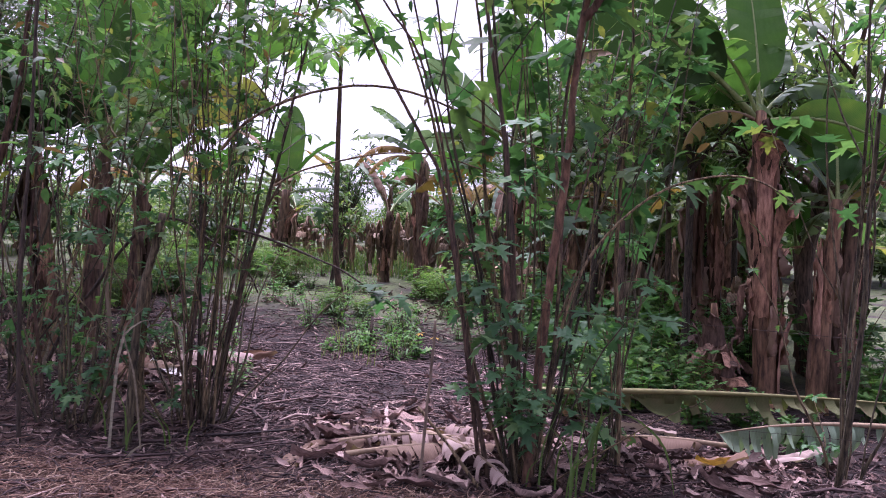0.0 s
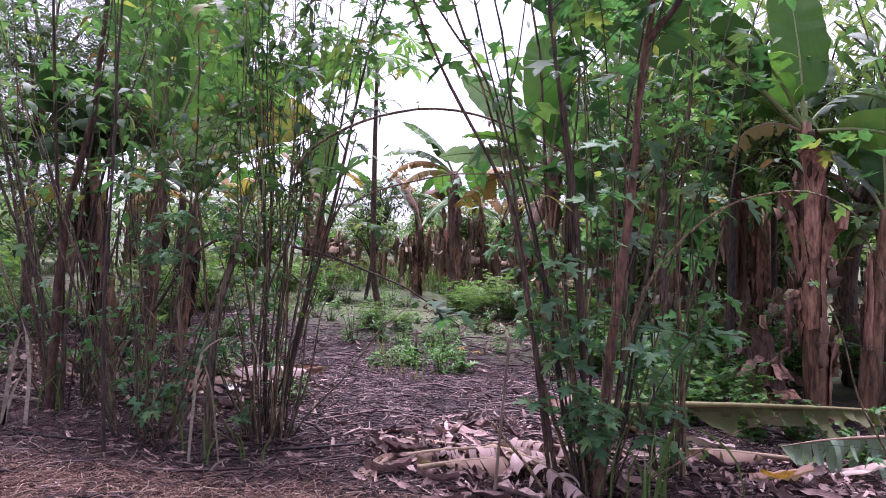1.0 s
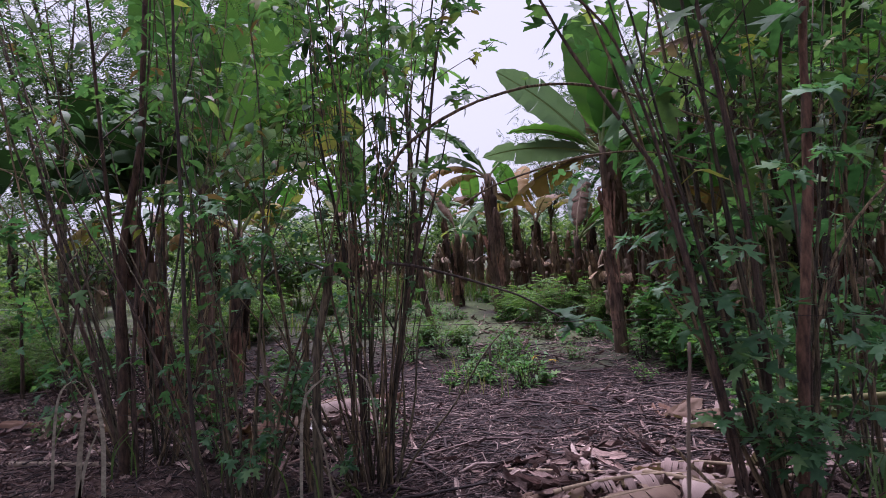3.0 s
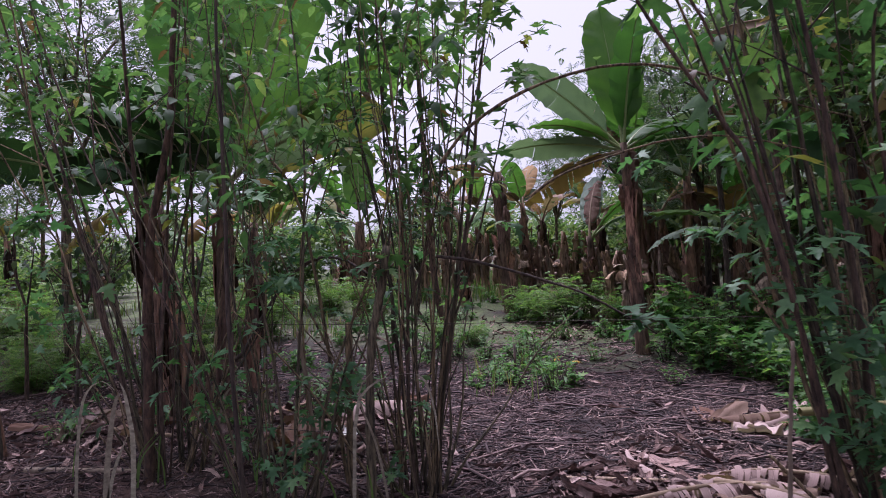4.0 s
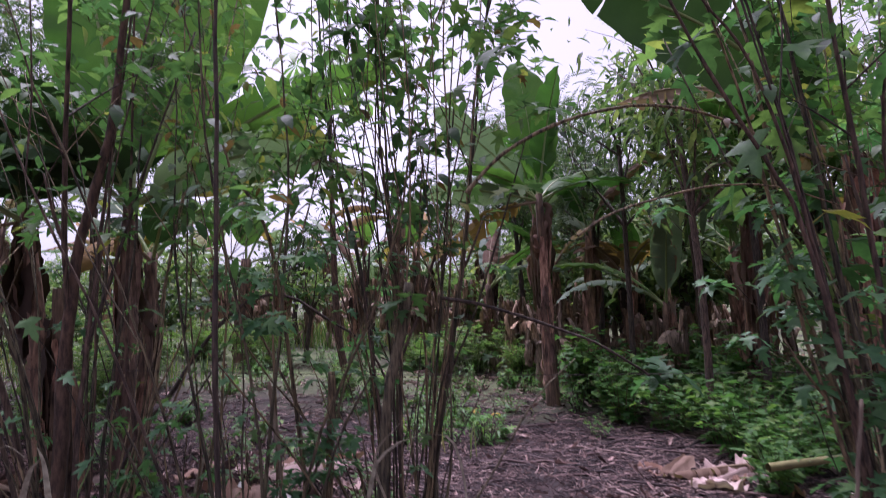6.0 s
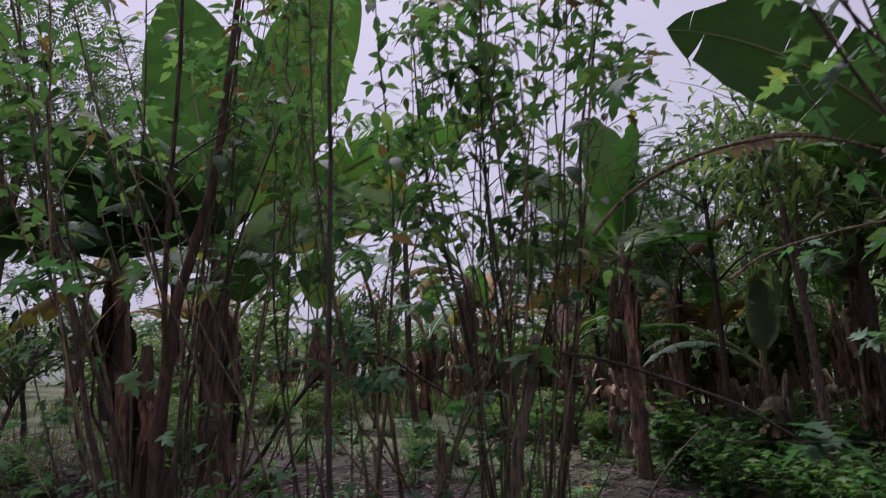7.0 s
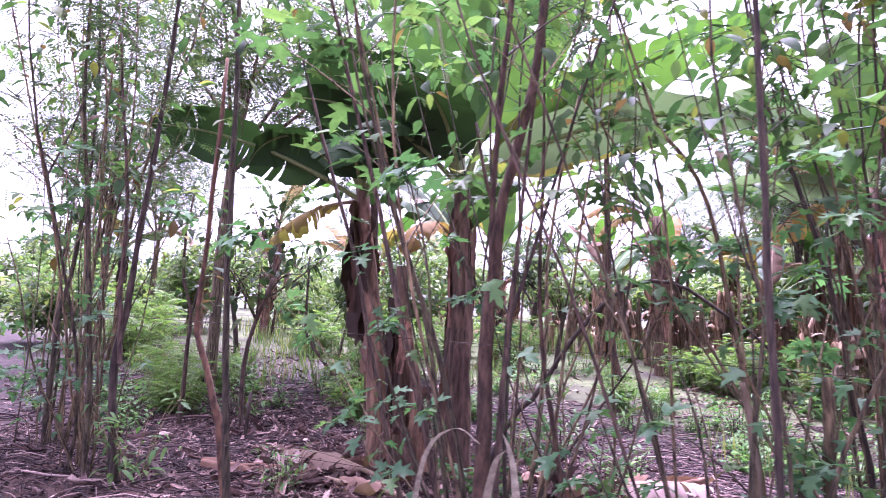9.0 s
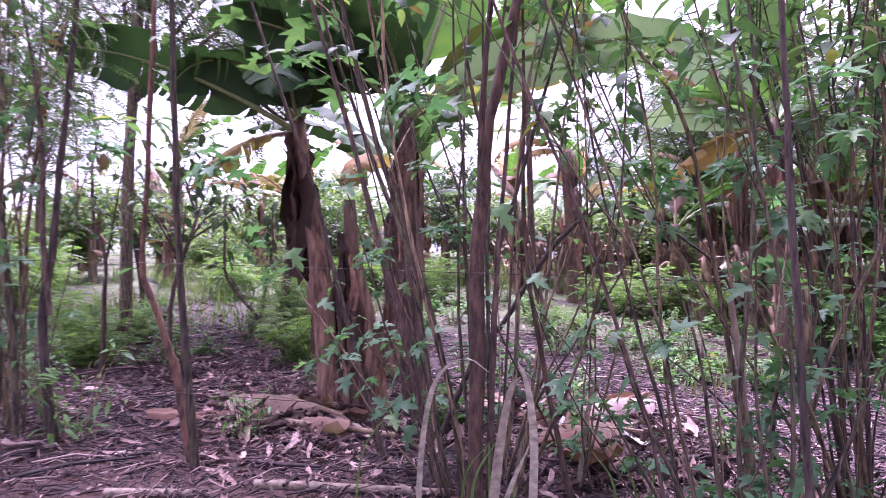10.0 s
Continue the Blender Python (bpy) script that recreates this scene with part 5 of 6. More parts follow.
for k in range(64):
    tx = -46 + 1.35 * k + trng.uniform(-0.8, 0.8)
    ty = 27.5 + trng.uniform(-2.5, 4.5) - 0.004 * tx * tx
    if -9 < tx < 2.5:
        ty += 5
    plant_tree(THICKET[k % 2], tx, ty, "dense green thicket beyond the grove", trng.uniform(0.8, 1.25) * (0.62 if tx < 2.5 else 1.0), trng.uniform(0, 6.28), "thicket", "thickets")
for tx, ty, sc in [(-14.0, 14.5, 0.6), (-13.2, 18.5, 0.6), (-10.0, 19.5, 0.5), (-15.5, 20.0, 0.7), (6.6, 16.4, 0.9), (5.2, 18.2, 0.8), (2.2, 19.4, 0.7), (-6.6, 18.0, 0.6)]:
    plant_tree(THICKET[int(tx * 3) % 2], tx, ty, "dense green thicket beyond the grove", sc, tx, "thicket", "thickets")
for k in range(46):
    tx = -62 + 2.75 * k + trng.uniform(-1, 1)
    ty = 36 + trng.uniform(-5, 9) - 0.006 * tx * tx
    plant_tree(FARTREE[k % 3], tx, ty, "green tree in the distant wood", trng.uniform(0.65, 1.0) * (0.62 if tx < 5 else 1.0), trng.uniform(0, 6.28), group="distant wood")


# ---- undergrowth ----
def herb_meshes(seed, tall, spread, stems, kind, size, per, material):
    rng = random.Random(seed)
    wood, leaves = Shape(), Shape()
    for k in range(stems):
        az, out = rng.uniform(0, 6.28), spread * math.sqrt(rng.random())
        h = tall * rng.uniform(0.5, 1.1)
        p = spline([(0.3 * out * math.cos(az), 0.3 * out * math.sin(az), -0.03), (0.6 * out * math.cos(az), 0.6 * out * math.sin(az), h * 0.6), (out * math.cos(az), out * math.sin(az), h)], 6)
        tube(wood, p, np.linspace(0.007, 0.002, 6), 4)
        for j in range(per):
            q = p[rng.randrange(1, 6)] + np.array((rng.gauss(0, 0.03), rng.gauss(0, 0.03), rng.gauss(0, 0.03)))
            put_leaf(leaves, kind, q, rng.uniform(0, 6.28), rng.uniform(-0.3, 0.6), size * rng.uniform(0.6, 1.3), rng, rng.uniform(-0.4, 0.4))
    return wood.mesh("stalk", CANE_BARK), leaves.mesh("foliage", material)


BUSH = [herb_meshes(101, 0.95, 0.55, 26, "lobed", 0.15, 12, HERB_LEAF), herb_meshes(102, 0.75, 0.5, 24, "lobed", 0.13, 12, HERB_LEAF), herb_meshes(103, 0.9, 0.5, 24, "ovate", 0.12, 14, HERB_LEAF)]
FERN = [herb_meshes(104, 0.95, 0.6, 30, "pinnate", 0.28, 14, LIME_LEAF), herb_meshes(105, 0.75, 0.55, 28, "pinnate", 0.25, 14, LIME_LEAF)]
WEED = [herb_meshes(106, 0.35, 0.28, 12, "ovate", 0.07, 9, HERB_LEAF), herb_meshes(107, 0.25, 0.22, 10, "lobed", 0.10, 6, HERB_LEAF), herb_meshes(108, 0.5, 0.3, 14, "lance", 0.10, 9, HERB_LEAF)]


def plant_herb(meshes, x, y, name, label, category, scale, rot, group):
    top = thing(name, x, y, height(x, y) - 0.01, label, category, group)
    top.rotation_euler, top.scale = (0, 0, rot), (scale, scale, scale)
    part("stalk", meshes[0], top, kind="stuff")
    part("foliage", meshes[1], top, kind="stuff")


urng = random.Random(29)
for k in range(20):
    plant_herb(BUSH[k % 3], urng.uniform(1.5, 4.6), urng.uniform(9.5, 11.6), "bush", "green leafy bush under the banana plants", "bush", urng.uniform(0.8, 1.2), urng.uniform(0, 6.28), "bushes under the bananas")
for bx, by, sc in [(1.25, 6.2, 0.6), (1.6, 6.6, 0.7), (2.0, 6.9, 0.8), (2.5, 6.4, 0.6), (1.9, 7.6, 0.9), (2.7, 7.4, 0.8), (3.0, 6.5, 0.5), (2.1, 8.3, 1.0), (2.6, 8.7, 1.1), (1.9, 9.2, 0.9), (3.2, 8.2, 1.0)]:
    plant_herb(BUSH[1], bx, by, "bush", "green leafy bush behind the leafy canes", "bush", sc, bx * 3, "bushes under the bananas")
for bx, by, sc in [(3.8, 9.6, 1.0), (5.6, 9.6, 1.3), (4.6, 11.4, 1.2), (4.75, 7.2, 0.8), (5.3, 7.7, 1.0), (5.9, 8.3, 1.2), (5.0, 6.6, 0.6)]:
    plant_herb(BUSH[int(bx * 7) % 3], bx, by, "bush", "tall leafy bush between the banana stems", "bush", sc, bx * 5, "bushes under the bananas")
for fx, fy, sc in [(-0.3, 14.2, 0.9), (0.3, 14.3, 1.0), (-0.7, 14.9, 0.9), (1.2, 13.6, 0.8), (-7.57, 9.0, 0.7), (-8.06, 9.43, 0.7), (-7.94, 10.36, 0.7), (-8.81, 10.83, 0.7), (-5.55, 9.42, 0.8), (-5.9, 11.1, 0.9), (-6.05, 12.55, 1.0), (-5.9, 13.02, 1.0),
                   (-11.07, 13.18, 1.3), (-11.8, 14.5, 1.3), (-8.2, 15.2, 1.1), (-2.32, 11.94, 0.5), (-1.75, 12.1, 0.5), (-4.0, 15.2, 1.0), (-5.4, 16.5, 1.1), (-7.3, 17.5, 1.2)]:
    plant_herb(FERN[k % 2], fx, fy, "fern_bush", "bright green feathery bush", "bush", sc, fx * 5, "bright bushes in the clearing")
    k += 1
for k in range(118):
    wx, wy = urng.uniform(-9.5, 4.5), urng.uniform(4.9, 13.0)
    if k < 13:
        wx, wy = urng.gauss(-1.15, 0.35), urng.uniform(8.4, 11.4)
    if k >= 95:
        wx, wy = urng.uniform(-4.2, 0.9), urng.uniform(12.5, 18.5)
    if 22 <= k < 40:
        wx, wy = urng.uniform(-8.8, -5.8), urng.uniform(9.0, 12.0)
    if -1.8 < wx < 2.8 and wy < 8.0:
        wy += 4.5
    if wy + 0.42 * wx < 4.4:
        wy += 1.2
    plant_herb(WEED[k % 3], wx, wy, "weed", "low green weed growing between dry leaves", "weed", urng.uniform(0.6, 1.2), urng.uniform(0, 6.28), "weeds")


def build_grass():
    rng = random.Random(31)
    sh = Shape()
    for k in range(3400):
        x, y = rng.uniform(-13, 4), rng.uniform(11.5, 26)
        if k < 16:
            x, y = rng.gauss(-1.1, 0.45), rng.uniform(7.8, 10.8)
        elif k < 75:
            x, y = rng.uniform(-9.8, -6.0), rng.uniform(10.5, 13)
        elif k < 450:
            x, y = rng.uniform(-4.5, 1.2), rng.uniform(17.5, 25.0)
        elif -4.2 < x < 1.6 and y < 18 or noise.noise((x * 0.5, y * 0.5, 2.0)) < -0.05:
            continue
        z = height(x, y)
        for j in range(4):
            a, h, w = rng.uniform(0, 6.28), rng.uniform(0.12, 0.42) * (0.7 + y / 30), rng.uniform(0.003, 0.006) * (0.6 + y / 14)
            dx, dy = math.cos(a), math.sin(a)
            b = (x + rng.gauss(0, 0.06), y + rng.gauss(0, 0.06))
            l = h * rng.uniform(0.2, 0.7)
            sh.add([(b[0] - dy * w, b[1] + dx * w, z - 0.02), (b[0] + dy * w, b[1] - dx * w, z - 0.02), (b[0] + dx * l * 0.4 + dy * w, b[1] + dy * l * 0.4 - dx * w, z + h * 0.65), (b[0] + dx * l * 0.4 - dy * w, b[1] + dy * l * 0.4 + dx * w, z + h * 0.65), (b[0] + dx * l, b[1] + dy * l, z + h)],
                   [(0, 1, 2, 3), (3, 2, 4)])
    return tagged(new("grass", sh.mesh("grass", GRASS)), "tufts of green and yellowing grass in the clearing", "grass", kind="stuff")


build_grass()


# ---- litter on the ground ----
def dry_leaf_shape(rng, length, width, curl):
    n, across = 7, 5
    rows = []
    bend, twist = rng.uniform(-0.8, 0.9), rng.uniform(-0.5, 0.5)
    for i in range(n):
        u = i / (n - 1)
        w = width * (0.55 + 0.5 * math.sin(math.pi * min(1, u * 0.9 + 0.1))) * rng.uniform(0.8, 1.1)
        for j in range(across):
            r = j / (across - 1) - 0.5
            rows.append((length * (u - 0.5), w * r + 0.1 * length * bend * (u - 0.5) ** 2, curl * width * (2 * r) ** 2 * rng.uniform(0.4, 1.2) + 0.25 * length * bend * (u - 0.5) ** 2 + twist * r * width * u + rng.uniform(0, 0.02)))
    f = [(i * across + j, (i + 1) * across + j, (i + 1) * across + j + 1, i * across + j + 1) for i in range(n - 1) for j in range(across - 1)]
    v = np.array(rows)
    off = rng.uniform(0, 90)
    # crumple, and tear the two ends
    for k in range(len(v)):
        v[k] += np.array(noise.noise_vector((v[k][0] * 9, v[k][1] * 14, off))) * (0.02, 0.012, 0.035)
        if k < across or k >= across * (n - 1):
            v[k][0] *= rng.uniform(0.6, 1.15)
    v[:, 2] -= v[:, 2].min()
    return v, f


lrng = random.Random(41)
DRY_LEAVES = [dry_leaf_shape(lrng, lrng.uniform(0.22, 0.55), lrng.uniform(0.035, 0.085), lrng.uniform(0.1, 0.9)) for _ in range(20)]
# heaps of dry banana leaf: centre x, y, spread x, y, share
HEAPS = [(-4.7, 6.2, 0.6, 0.4, 5), (-2.4, 6.6, 0.5, 0.5, 4), (-5.4, 7.5, 0.45, 0.35, 6), (-5.7, 8.3, 0.6, 0.5, 4), (-6.7, 8.6, 0.7, 0.6, 4), (-4.94, 7.76, 0.4, 0.5, 4), (-4.77, 6.61, 0.4, 0.25, 4), (-6.07, 10.04, 0.6, 0.8, 5), (-0.1, 13.4, 0.6, 0.6, 3), (-2.9, 6.76, 0.4, 0.4, 4), (-0.7, 16.2, 0.5, 1.0, 2), (0.3, 13.0, 0.4, 0.8, 2), (-3.55, 8.34, 0.5, 0.6, 3), (-0.5, 5.1, 0.5, 0.4, 4), (0.95, 6.75, 0.45, 0.3, 4), (-0.1, 4.6, 0.4, 0.4, 6), (1.5, 4.75, 0.6, 0.35, 6), (0.0, 5.6, 0.5, 0.4, 4), (2.4, 5.0, 0.7, 0.4, 7), (-2.42, 6.24, 0.4, 0.3, 3), (-7.26, 9.71, 0.8, 0.9, 3), (-2.72, 5.81, 0.4, 0.3, 3)]


def litter_spot(rng):
    if rng.random() < 0.55:
        cx, cy, sx, sy, _ = rng.choices(HEAPS, [h[4] for h in HEAPS])[0]
        return rng.gauss(cx, sx), rng.gauss(cy, sy)
    return rng.uniform(-11.5, 4.5), rng.uniform(3.3, 15.5)


def build_litter():
    rng = random.Random(43)
    top = tagged(new("leaf_litter"), "pinkish brown dry banana leaves lying in heaps on the soil", "leaf litter", kind="stuff")
    meshes = []
    for v, f in DRY_LEAVES:
        sh = Shape()
        sh.add(v, f)
        meshes.append(sh.mesh("dry_leaf", LITTER))
    for k in range(60):
        x, y = litter_spot(rng)
        while not 3.4 < y < 7.6:
            x, y = litter_spot(rng)
        m = Matrix.Translation((x, y, height(x, y) + rng.uniform(-0.005, 0.05))) @ Matrix.Rotation(rng.uniform(0, 6.28), 4, "Z") @ Matrix.Rotation(rng.gauss(0, 0.25), 4, "X") @ Matrix.Rotation(rng.gauss(0, 0.2), 4, "Y") @ Matrix.Scale(rng.uniform(0.5, 1.05), 4)
        part("dry_leaf", meshes[k % len(meshes)], top, m)
    # larger folded pieces on the heap between the clumps
    for k in range(240):
        x, y = (rng.gauss(-0.1, 0.45), rng.gauss(4.8, 0.45)) if k < 110 else (rng.gauss(1.8, 0.8), rng.gauss(4.9, 0.35)) if k < 170 else (rng.gauss(-3.0, 0.5), rng.gauss(6.9, 0.4)) if k < 205 else (rng.gauss(-4.85, 0.4), rng.gauss(6.9, 0.4))
        m = Matrix.Translation((x, y, height(x, y) + rng.uniform(0.0, 0.06))) @ Matrix.Rotation(rng.uniform(0, 6.28), 4, "Z") @ Matrix.Rotation(rng.gauss(0, 0.22), 4, "X") @ Matrix.Rotation(rng.gauss(0, 0.15), 4, "Y") @ Matrix.Scale(rng.uniform(0.55, 1.1), 4)
        part("dry_leaf", meshes[k % len(meshes)], top, m)
    # pale curled pieces strewn along the verge and the path
    for k in range(130):
        x = rng.uniform(-6.6, 2.6)
        y = rng.uniform(3.5, 6.4) - 0.3 * min(x, 0)
        m = Matrix.Translation((x, y, height(x, y) + rng.uniform(0.0, 0.03))) @ Matrix.Rotation(rng.uniform(0, 6.28), 4, "Z") @ Matrix.Rotation(rng.gauss(0, 0.25), 4, "X") @ Matrix.Rotation(rng.gauss(0, 0.15), 4, "Y") @ Matrix.Scale(rng.uniform(0.25, 0.6), 4)
        part("dry_leaf", meshes[k % len(meshes)], top, m)
    sh = Shape()
    for k in range(15500):
        x, y = litter_spot(rng)
        v, f = DRY_LEAVES[rng.randrange(len(DRY_LEAVES))]
        r = np.array(Euler((rng.gauss(0, 0.3), rng.gauss(0, 0.3), rng.uniform(0, 6.28))).to_matrix())
        sh.add(v * rng.choice([rng.uniform(0.08, 0.25), rng.uniform(0.15, 0.6)]) @ r.T + (x, y, height(x, y) + rng.uniform(-0.01, 0.03)), f)
    part("scattered_leaves", sh.mesh("scattered_leaves", LITTER), top, kind="stuff")


def stick_soup(name, rng, count, spot, length, radius, material, lie, label, category):
    sh = Shape()
    for k in range(count):
        x, y = spot(rng)
        l, r = length * rng.uniform(0.35, 1.4), radius * rng.uniform(0.5, 1.5)
        a = rng.gauss(0.1, lie)
        d = np.array((math.cos(a), math.sin(a), 0)) * l * 0.5
        z = height(x, y) + r + rng.uniform(0, 0.03)
        mid = np.array((x, y, z + rng.uniform(0, 0.03))) + np.array((-d[1], d[0], 0)) * rng.uniform(-0.2, 0.2)
        b, e = np.array((x, y, z)) - d, np.array((x, y, z)) + d
        b[2], e[2] = height(b[0], b[1]) + r + rng.uniform(0, 0.02), height(e[0], e[1]) + r + rng.uniform(0, 0.05)
        tube(sh, [b, mid, e], [r, r * 0.9, r * 0.6], 4, 0, False)
    return tagged(new(name, sh.mesh(name, material)), label, category, kind="stuff")


def twig_spot(rng):
    while True:
        if rng.random() < 0.45:
            x, y = rng.uniform(-2.2, 2.2), rng.uniform(5.0, 9.8)
        else:
            x, y = rng.uniform(-10, 4.5), rng.uniform(3.2, 12.0)
        # twigs gather in drifts and leave bare soil between
        if noise.noise((x * 1.3, y * 1.9, 4.0)) + 0.6 * noise.noise((x * 3.5, y * 4.5, 8.0)) > rng.uniform(-0.45, 0.25):
            return x, y


def straw_spot(rng):
    return rng.uniform(-3.2, 1.0), rng.gauss(3.55, 0.2)


def chip_spot(rng):
    x = rng.uniform(-8.5, 3.5)
    return x, rng.uniform(3.1, 8.6) - 0.2 * min(x, 0)


build_litter()
stick_soup("twig_litter", random.Random(44), 13000, twig_spot, 0.3, 0.0048, TWIGS, 1.0, "grey brown twigs and cut stems lying flat on the soil", "twigs")
stick_soup("thick_twig_litter", random.Random(45), 420, twig_spot, 0.7, 0.010, TWIGS, 0.7, "thicker grey sticks lying on the soil", "twigs")
stick_soup("chip_litter", random.Random(47), 19000, chip_spot, 0.10, 0.0045, TWIGS, 3.0, "small dark and pale chips of stem and bark on the soil", "twigs")
stick_soup("straw_litter", random.Random(46), 4200, straw_spot, 0.17, 0.0026, STRAW, 1.2, "short reddish straw on the bare verge", "straw")


def log(a, b, r, label, bark=None):
    top = thing("log", *a, label, "log")
    p = spline([(0, 0, 0), ((b[0] - a[0]) / 2 + 0.03, (b[1] - a[1]) / 2 - 0.03, (b[2] - a[2]) / 2 + 0.01), tuple(b[i] - a[i] for i in range(3))], 10)
    sh = Shape()
    tube(sh, p, np.linspace(r, r * 0.75, 10), 8, 0.08)
    part("wood", sh.mesh("wood", bark or WOOD), top)


log((-5.48, 5.2, 0.25), (-5.0, 5.24, 0.23), 0.026, "pale bare branch lying on the ground")
log((-4.82, 5.37, 0.23), (-3.84, 5.34, 0.19), 0.026, "pale bare branch lying on the ground")
log((-4.97, 6.62, 0.27), (-4.19, 6.32, 0.24), 0.024, "pale stick lying beside the banana stems")
log((-7.0, 7.25, 0.31), (-5.59, 5.87, 0.26), 0.026, "long dark fallen branch", DARK_BARK)
log((-2.97, 5.74, 0.17), (-2.32, 6.09, 0.14), 0.03, "dark branch lying in the dry leaves", DARK_BARK)
log((-0.9, 5.2, 0.06), (0.1, 5.05, 0.03), 0.016, "thin pale stick on the dry leaves")


# ---- fallen banana leaves ----
def fallen_leaf(x, y, z, az, elev, droop, length, width, tatter, sag, state, label, seed):
    rng = random.Random(seed)
    b, r, _ = make_leaf(rng, state, length, width, elev, droop, tatter, sag)
    top = thing("fallen_banana_leaf", x, y, z, label, "leaf", "fallen banana leaves")
    m = Matrix.Rotation(radians(az), 4, "Z")
    part("blade", b, top, m)
    part("midrib", r, top, m)


fallen_leaf(0.95, 5.85, 0.27, 3, 2, 5, 3.2, 0.62, 0.97, 1.75, "torn", "fallen green banana leaf drooping over dry litter", 61)
fallen_leaf(0.0, 4.9, 0.09, -62, 10, 22, 1.2, 0.4, 0.97, 0.5, "pink", "bleached pinkish banana leaf torn into strips", 76)
fallen_leaf(-0.6, 4.6, 0.08, 8, 10, 24, 1.1, 0.4, 0.97, 0.4, "pink", "bleached pinkish banana leaf torn into strips", 77)
fallen_leaf(0.9, 4.75, 0.05, 160, 14, 30, 1.0, 0.4, 0.97, 0.4, "pink", "bleached pinkish banana leaf torn into strips", 78)
fallen_leaf(-3.1, 6.79, 0.22, 30, 14, 30, 1.1, 0.45, 0.7, 0.4, "pink", "bleached pinkish banana leaf torn into strips", 79)
fallen_leaf(2.4, 5.3, 0.0, 170, 4, 16, 1.3, 0.5, 0.8, 0.8, "dry", "brown torn banana leaf on the litter", 80)
fallen_leaf(3.95, 5.5, 0.16, 186, 4, 14, 1.7, 0.85, 0.97, 1.45, "grey", "torn grey green fallen banana leaf", 62)
fallen_leaf(2.2, 6.85, 0.04, 185, 4, 8, 1.6, 0.4, 0.74, 0.6, "dry", "long dry banana leaf with a pale rib", 67)
fallen_leaf(-2.51, 6.53, 0.19, 200, 14, 30, 0.9, 0.4, 0.74, 0.2, "dry", "crumpled brown banana leaf on the ground", 70)
fallen_leaf(-0.5, 4.35, 0.07, 20, 6, 14, 1.1, 0.34, 0.6, 0.3, "dry", "flat pale dry banana leaf", 65)
fallen_leaf(-4.58, 6.68, 0.29, 150, 12, 25, 1.2, 0.4, 0.6, 0.4, "dry", "crumpled brown banana leaf on the ground", 66)



def crumpled_leaf(x, y, turn, rise, length, width, seed):
    """A stiff dry piece of banana leaf, creased along its veins, lying or half upright."""
    rng = random.Random(seed)
    n, across, off = 16, 9, rng.uniform(0, 90)
    rows, uv = [], []
    for i in range(n):
        u = i / (n - 1)
        for j in range(across):
            r = j / (across - 1) - 0.5
            w = width * (0.55 + 0.55 * math.sin(math.pi * (0.15 + 0.75 * u))) * (1 + 0.25 * noise.noise((u * 6, off, r)))
            crease = 0.22 * width * math.cos(9 * r + off) + 0.30 * width * noise.noise((u * 3.5, r * 3, off)) + 0.10 * width * noise.noise((u * 14, r * 9, off))
            rows.append(((u + 0.12 * noise.noise((j * 2.1, off, 4)) * u) * length, w * r, crease + rise * length * u ** 1.5))
            uv.append((u * length, r * width))
    f = [(i * across + j, (i + 1) * across + j, (i + 1) * across + j + 1, i * across + j + 1) for i in range(n - 1) for j in range(across - 1)]
    v = np.array(rows)
    v[:, 2] -= np.sort(v[:, 2])[12]
    sh = Shape()
    sh.add(v, f, uv)
    ob = tagged(new("crumpled_leaf", sh.mesh("crumpled_leaf", rng.choice([BLADE_RED, BLADE_RED, BLADE_PINK, BLADE_DRY]))), "crumpled red brown piece of dry banana leaf", "leaf", "crumpled leaves")
    ob.location, ob.rotation_euler = (x, y, height(x, y) + 0.01), (rng.gauss(0, 0.2), 0, radians(turn))


crng = random.Random(91)
for cx, cy, sx, sy, count in [(1.05, 6.75, 0.4, 0.2, 11), (-2.71, 6.46, 0.3, 0.35, 7), (-4.91, 6.86, 0.3, 0.25, 10), (-3.08, 7.16, 0.3, 0.5, 7), (0.0, 4.8, 0.45, 0.35, 6), (2.1, 5.1, 0.5, 0.3, 4)]:
    for k in range(count):
        crumpled_leaf(crng.gauss(cx, sx), crng.gauss(cy, sy), crng.uniform(0, 360), crng.choice([0.03, 0.06, 0.12, 0.3]), crng.uniform(0.3, 0.6), crng.uniform(0.10, 0.2), 900 + int(crng.random() * 9999))


# ---- small things ----
def grass_blade(points, width, label, material=DRY_BLADE, group="dry grass blades"):
    p = spline(points, 14)
    base = p[0].copy()
    w = 0.75 * width * (1 - np.linspace(0, 1, 14) ** 2.5) * 0.5 + 0.002
    rows, f = [], []
    for i in range(14):
        rows += [p[i] - base - (w[i], 0, 0.15 * w[i]), p[i] - base + (0, 0, 0.0), p[i] - base + (w[i], 0, -0.15 * w[i])]
    for i in range(13):
        f += [(3 * i, 3 * i + 1, 3 * i + 4, 3 * i + 3), (3 * i + 1, 3 * i + 2, 3 * i + 5, 3 * i + 4)]
    sh = Shape()
    sh.add(rows, f)
    ob = tagged(new("grass_blade", sh.mesh("grass_blade", material)), label, "grass", group)
    ob.location = base


